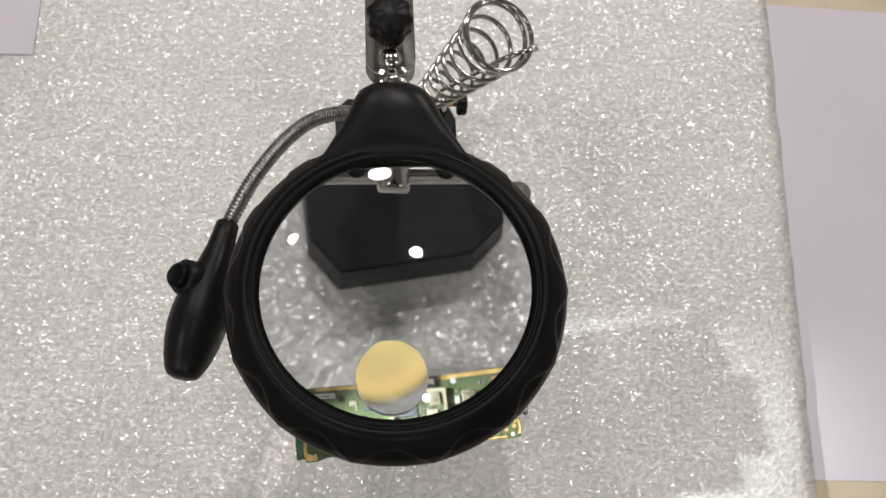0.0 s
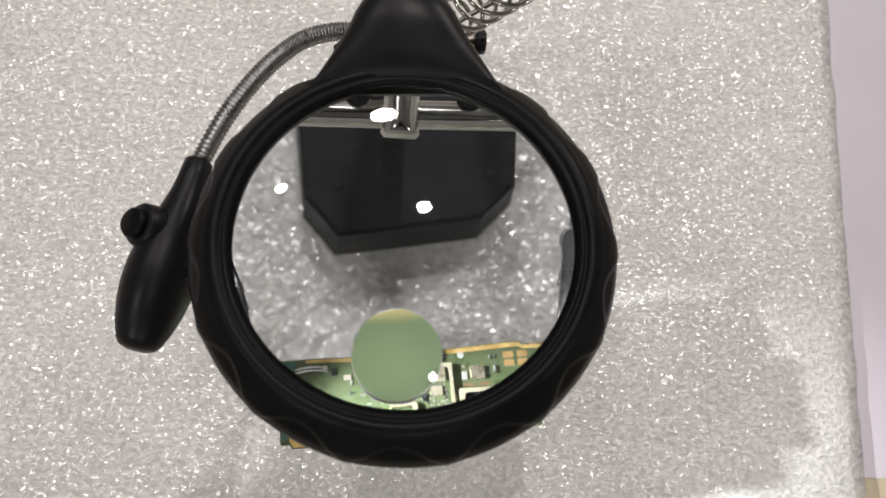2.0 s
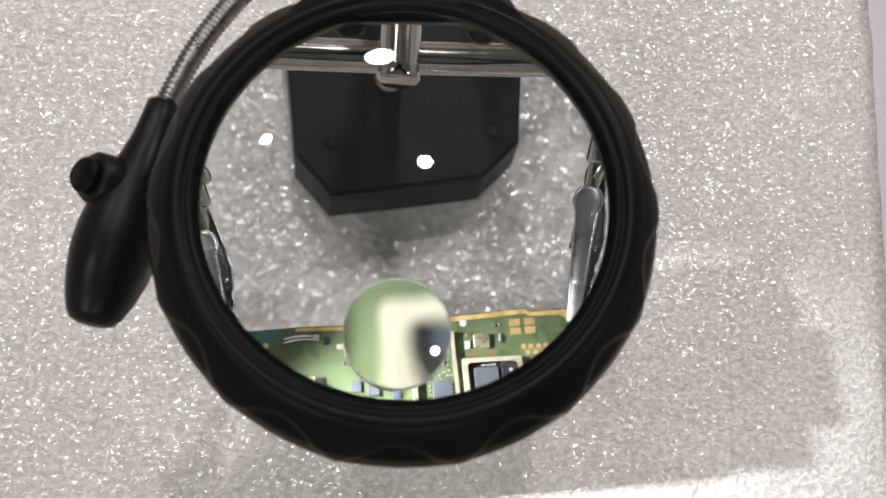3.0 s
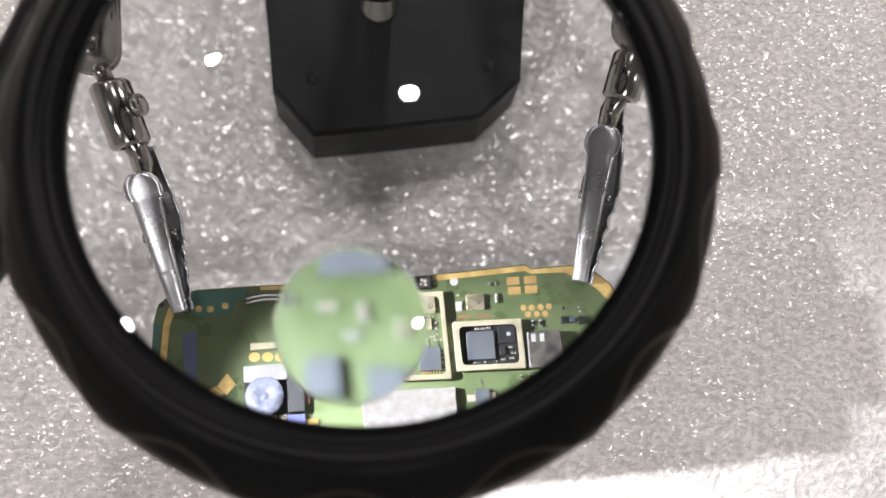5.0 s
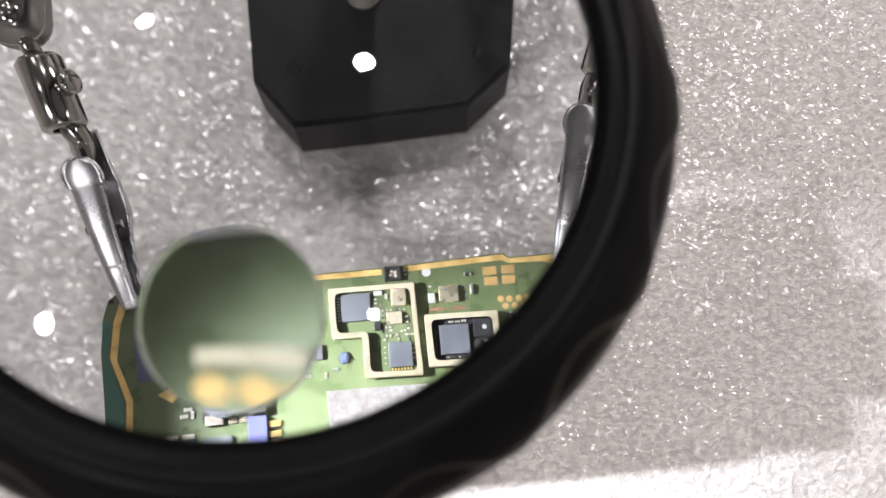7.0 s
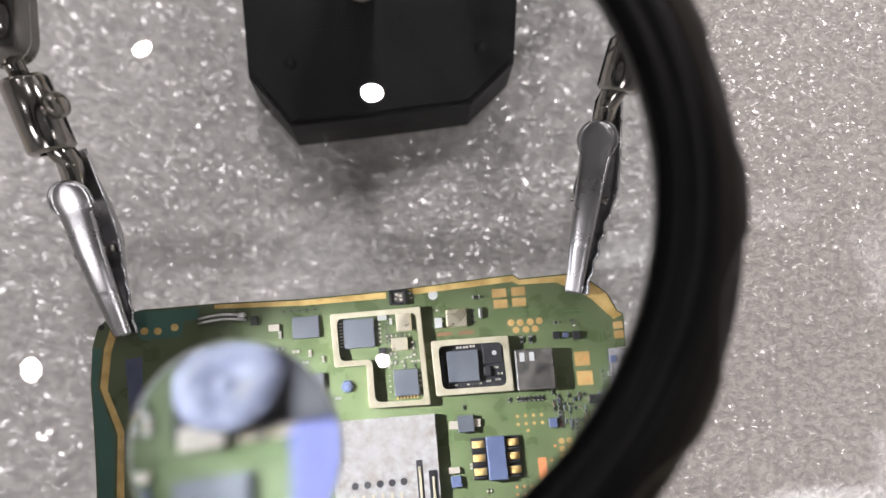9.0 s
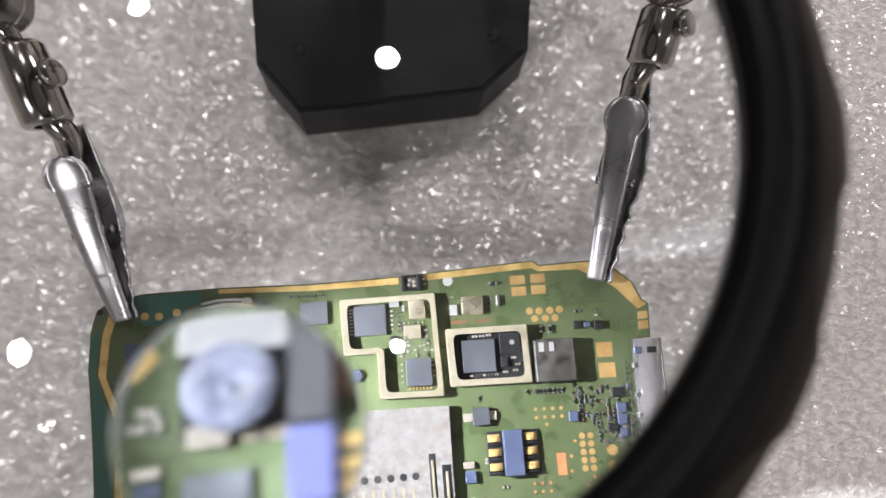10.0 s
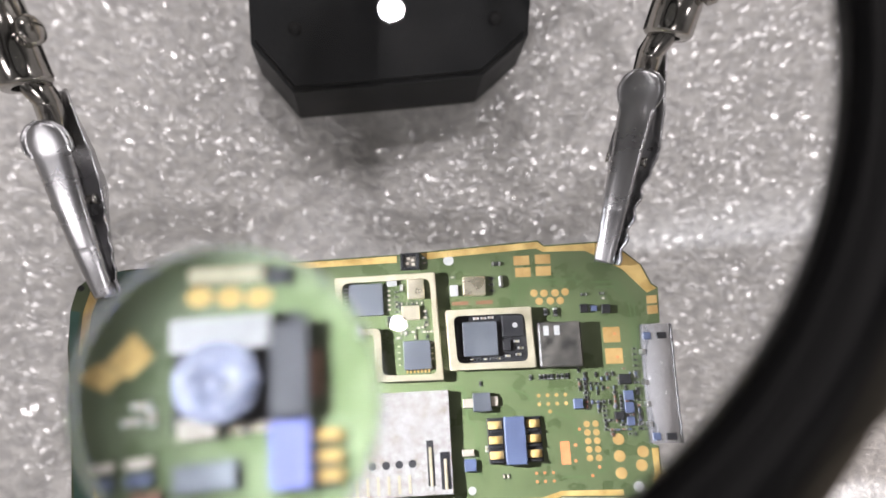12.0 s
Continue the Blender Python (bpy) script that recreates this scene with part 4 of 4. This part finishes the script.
plate_on("underfill", [(67.2, 34.4), (81.2, 34.4), (81.4, 24.6), (67.4, 24.6)], DARK, 0.06, "black glossy underfill")
chip(69.1, 26.4, 75.6, 32.8, 0.95)
chip(76.6, 29.8, 80.6, 33.8, 0.9, DARK)
chip_part("dot_mark", tube_bm([(79.0, 31.9, Z + 0.88), (79.0, 31.9, Z + 0.93)], 0.5, 14), WHITE)
chip(76.6, 27.2, 78.0, 29.2, 0.7, DARK)
for k in range(6):
    smd(69.4 + 1.25 * k, 25.8, True, 0.5, CRYSTAL if k % 2 else DARK)
for x, y in ((71.8, 33.5), (73.2, 33.5), (74.6, 33.6), (79.2, 28.9), (79.9, 27.6), (79.4, 26.4), (77.4, 26.2)):
    smd(x, y, True, 0.65, CRYSTAL if y < 29 else CERAMIC)
for k in range(5):
    smd(68.2, 27.0 + 1.15 * k, False, 0.45, DARK)

# black can, pads and dots on the far end
can = chip(83.1, 23.7, 91.0, 32.1, 2.3, WORN, "metal_can", "worn black metal can", 0.25)
for x in (84.5, 86.5):
    chip_part("label_bar", box_bm(x - 0.5, x + 0.5, 29.6, 31.4, Z + 2.28, Z + 2.34), WHITE, "", can)
for x0, y0, x1, y1 in ((79.6, 45.2, 82.6, 43.4), (83.7, 45.3, 86.6, 43.5), (79.8, 42.9, 82.7, 41.1), (83.7, 43.0, 86.6, 41.2), (95.5, 30.9, 98.6, 28.0), (95.6, 26.9, 98.8, 24.0)):
    pad(x0, y0, x1, y1)
for x, y in ((97.6, 29.6), (97.8, 25.2)):
    dot(x, y, 0.3, COPPER, "pad_mark", 0.07)
for x, y in ((83.1, 37.9), (85.0, 37.8), (87.1, 37.8), (89.0, 37.9), (84.0, 36.3), (86.1, 36.3), (88.0, 36.3)):
    dot(x, y, 0.72)
chip(91.5, 33.8, 92.9, 35.4, 0.8, DARK), chip(93.5, 34.0, 94.7, 35.1, 0.6, NAVY), chip(95.5, 33.5, 97.1, 35.2, 0.8, DARK)
smd(86.8, 34.1, False, 1.0, DARK), smd(92.4, 37.3, True, 0.7, DARK), smd(95.8, 37.4, True, 0.6, SOLDER), smd(96.0, 36.4, True, 0.5), smd(85.0, 34.2, False, 0.8, DARK)
# clear connector on the edge
usb = chip_part("edge_connector", prism_bm([(101.9, 9.4), (107.3, 9.4), (107.5, 31.1), (102.2, 31.1)], Z - 0.01, Z + 2.2, 0.3, 2), CLEAR, "clear plastic edge connector", None, True)
for y in (12.8, 16.5, 20.4, 26.0):
    chip_part("connector_contact", box_bm(101.7, 102.4, y - 0.5, y + 0.5, Z + 0.2, Z + 2.4, 0.1), SOLDER, "", usb)
for y in (10.6, 28.9):
    chip_part("connector_clip", box_bm(102.2, 103.6, y - 0.7, y + 0.7, Z + 1.9, Z + 2.45, 0.1), NAVY, "", usb)
    chip_part("connector_clip", box_bm(104.6, 106.4, y - 0.6, y + 0.6, Z + 1.9, Z + 2.42, 0.1), DARK, "", usb)
chip_part("connector_rail", box_bm(107.2, 107.5, 9.4, 31.0, Z + 0.2, Z + 2.3, 0.05), DULL, "", usb)
# regulator
chip(70.2, 16.2, 73.5, 19.6, 1.2, CHIP)
chip(68.4, 17.0, 70.2, 18.6, 0.6, CERAMIC, "lead"), chip(73.5, 17.1, 74.9, 18.8, 0.6, CERAMIC, "lead")
smd(71.8, 21.3, False, 0.6, DARK)
# six-contact battery terminal
term = chip(75.6, 6.4, 79.4, 15.0, 1.6, NAVY, "battery_terminal", "blue-grey terminal block", 0.15)
chip_part("terminal_base", box_bm(72.5, 82.5, 6.7, 14.9, Z - 0.01, Z + 0.55, 0.12), DARK, "", term)
for y in (13.6, 10.9, 8.2):
    for x, s in ((74.0, -1), (81.0, 1)):
        bm = bmesh.new()
        arch = [[bm.verts.new((x + 1.3 * q / 6, y + w, Z + h + 0.35 + 1.15 * math.cos(q / 6 * 1.25) ** 0.8 - 0.25)) for w, h in ((-0.72, -0.15), (-0.6, 0.0), (0.6, 0.0), (0.72, -0.15))] for q in range(-6, 7)]
        for row, after in zip(arch, arch[1:]):
            for k in range(3):
                bm.faces.new((row[k], after[k], after[k + 1], row[k + 1]))
        bmesh.ops.recalc_face_normals(bm, faces=bm.faces[:])
        bmesh.ops.solidify(bm, geom=bm.faces[:], thickness=0.2)
        chip_part("spring_contact", bm, GOLD, "bright gold sprung contact", term, True)
        chip_part("terminal_lug", box_bm(x - 0.9, x + 0.9, y - 1.35, y - 1.0, Z - 0.01, Z + 1.2, 0.05), DARK, "", term)
pad(85.8, 10.1, 87.5, 6.0, COPPER, "copper_window")
for k in range(5):
    for x in (91.0, 92.65):
        dot(x, 13.1 - 1.53 * k, 0.6)
for x, y in ((96.5, 10.2), (96.4, 7.2), (96.4, 4.2), (100.7, 7.9), (100.2, 5.5)):
    dot(x, y, 1.05)
for k in range(4):
    for y in (18.6, 17.0):
        dot(82.6 + 1.66 * k, y, 0.36)
dot(84.5, 15.6, 0.36)
for x in (81.0, 82.5, 84.1):
    for y in (4.7, 3.2):
        dot(x, y, 0.28, COPPER)
for x, y in ((88.6, 9.4), (88.4, 6.6), (92.6, 5.4), (91.2, 3.9), (89.6, 12.2)):
    dot(x, y, 0.3, COPPER)
for x in (81.3, 83.1, 83.85, 84.6, 85.3, 86.4, 87.25, 88.1):
    smd(x, 22.0, False, 0.62, DARK)
random.seed(7)
for k in range(150):
    x, y = random.uniform(90.2, 101.2), random.uniform(11.0, 22.6)
    if (y < 14.4 and x < 94.0) or (x < 92.5 and y < 16):
        continue
    smd(round(x / 1.05) * 1.05, round(y / 0.85) * 0.85 + 0.1 * random.random(), random.random() < 0.4, random.uniform(0.42, 0.6), random.choice((DARK, DARK, DARK, NAVY, BROWN)))
for k in range(15):
    smd(100.9, 12.0 + 1.05 * k, True, 0.5, DARK)
chip(98.2, 17.2, 100.0, 19.0, 0.6, NAVY), chip(98.2, 14.9, 99.9, 16.9, 0.6, NAVY), chip(96.2, 13.7, 98.0, 15.2, 0.7, DARK), chip(98.4, 12.6, 99.8, 14.2, 0.5, NAVY), chip(97.6, 20.2, 99.8, 22.0, 0.6, DARK)
chip(88.9, 15.9, 90.6, 17.8, 0.8, NAVY)
# card slot
SLOT = [(44.0, 20.6), (65.7, 20.4), (65.5, 2.0), (44.6, 2.2)]
slot = chip_part("card_slot", prism_bm(SLOT, Z - 0.01, Z + 1.75, 0.12), TIN, "tarnished tin-plated card slot")
for x in (48.5, 51.0, 53.5, 55.9, 58.3):
    chip_part("slot_hole", tube_bm([(x, 7.7, Z + 1.74), (x, 7.7, Z + 1.78)], 0.72, 16), DARK, "", slot)
for x0, x1, y0, y1 in ((61.0, 62.3, 3.6, 11.6), (63.4, 65.2, 2.9, 9.4)):
    chip_part("slot_opening", box_bm(x0, x1, y0, y1, Z + 1.74, Z + 1.77), DARK, "", slot)
    chip_part("slot_spring", box_bm((x0 + x1) / 2 - 0.28, (x0 + x1) / 2 + 0.28, y0, y1 - 1.2, Z + 1.77, Z + 2.0, 0.08), SHIELD, "", slot)
for k in range(7):
    chip_part("slot_bar", box_bm(46.0 + 1.9 * k, 46.5 + 1.9 * k, 2.6, 5.8, Z + 1.74, Z + 1.82), SHIELD, "", slot)
chip(67.6, 8.3, 69.8, 9.5, 0.7, CERAMIC, "component"), chip(67.9, 5.6, 70.0, 7.8, 0.8, NAVY, "component"), dot(69.0, 2.2, 0.75, WHITE, "white_mark")
smd(72.2, 9.4, False, 0.7), smd(75.0, 4.4, False, 0.5), smd(75.8, 4.4, False, 0.5)


# raised traces under the lacquer
def trace(pts, w=0.22):
    bm = bmesh.new()
    for (x0, y0), (x1, y1) in zip(pts, pts[1:]):
        d = Vector((x1 - x0, y1 - y0))
        q = Vector((-d.y, d.x)).normalized() * w / 2
        e = d.normalized() * w / 2
        vs = [bm.verts.new((px, py, Z + 0.018)) for px, py in ((x0 - e.x + q.x, y0 - e.y + q.y), (x1 + e.x + q.x, y1 + e.y + q.y), (x1 + e.x - q.x, y1 + e.y - q.y), (x0 - e.x - q.x, y0 - e.y - q.y))]
        f = bm.faces.new(vs)
        f.normal_update()
        if f.normal.z < 0:
            f.normal_flip()
    return chip_part("trace", bm, TRACE)


trace([(79.6, 36.4), (79.8, 39.2), (81.2, 40.4), (90.5, 40.4), (91.8, 39.6)]), trace([(78.8, 35.8), (79.0, 39.6), (80.6, 41.0)]), trace([(81.0, 36.6), (81.2, 38.8), (82.0, 39.6), (89.4, 39.6)])
trace([(76.8, 20.4), (80.2, 19.0), (81.6, 17.4), (86.2, 15.0), (88.6, 14.2), (89.4, 11.0), (90.0, 9.0)]), trace([(80.0, 20.6), (81.6, 19.8), (88.0, 19.6)]), trace([(86.0, 3.8), (91.0, 3.7), (93.8, 5.2), (94.4, 6.6)])
trace([(101.0, 24.0), (100.8, 35.0), (98.2, 38.6), (94.8, 38.6)]), trace([(101.8, 24.0), (101.6, 35.4), (98.6, 39.6), (94.0, 39.6)]), trace([(67.0, 20.9), (68.6, 20.6), (69.2, 14.4), (70.6, 13.6), (70.6, 5.0)])

# plated through-holes scattered over the lacquer
random.seed(11)
VIA = tube_bm([(0, 0, 0), (0, 0, 0.03)], 0.16, 8)
VIA.transform(MM)
via_mesh = bpy.data.meshes.new("via")
VIA.to_mesh(via_mesh)
VIA.free()
via_mesh.materials.append(TRACE)
for x0, x1, y0, y1, count in ((76.0, 90.0, 3.0, 21.5, 34), (90.0, 100.5, 35.0, 45.0, 16), (66.5, 79.0, 42.0, 46.0, 12), (6.0, 18.0, 4.0, 20.0, 18), (33.0, 45.0, 20.8, 44.0, 22), (87.0, 94.0, 2.0, 12.0, 10)):
    for k in range(count):
        v = new("via", via_mesh)
        v.parent = board
        v.location = (random.uniform(x0, x1) * 0.001, random.uniform(y0, y1) * 0.001, 0.001)


for ob in scene.objects:
    if ob.type == "MESH":
        ob.cycles.is_caustics_receiver = True
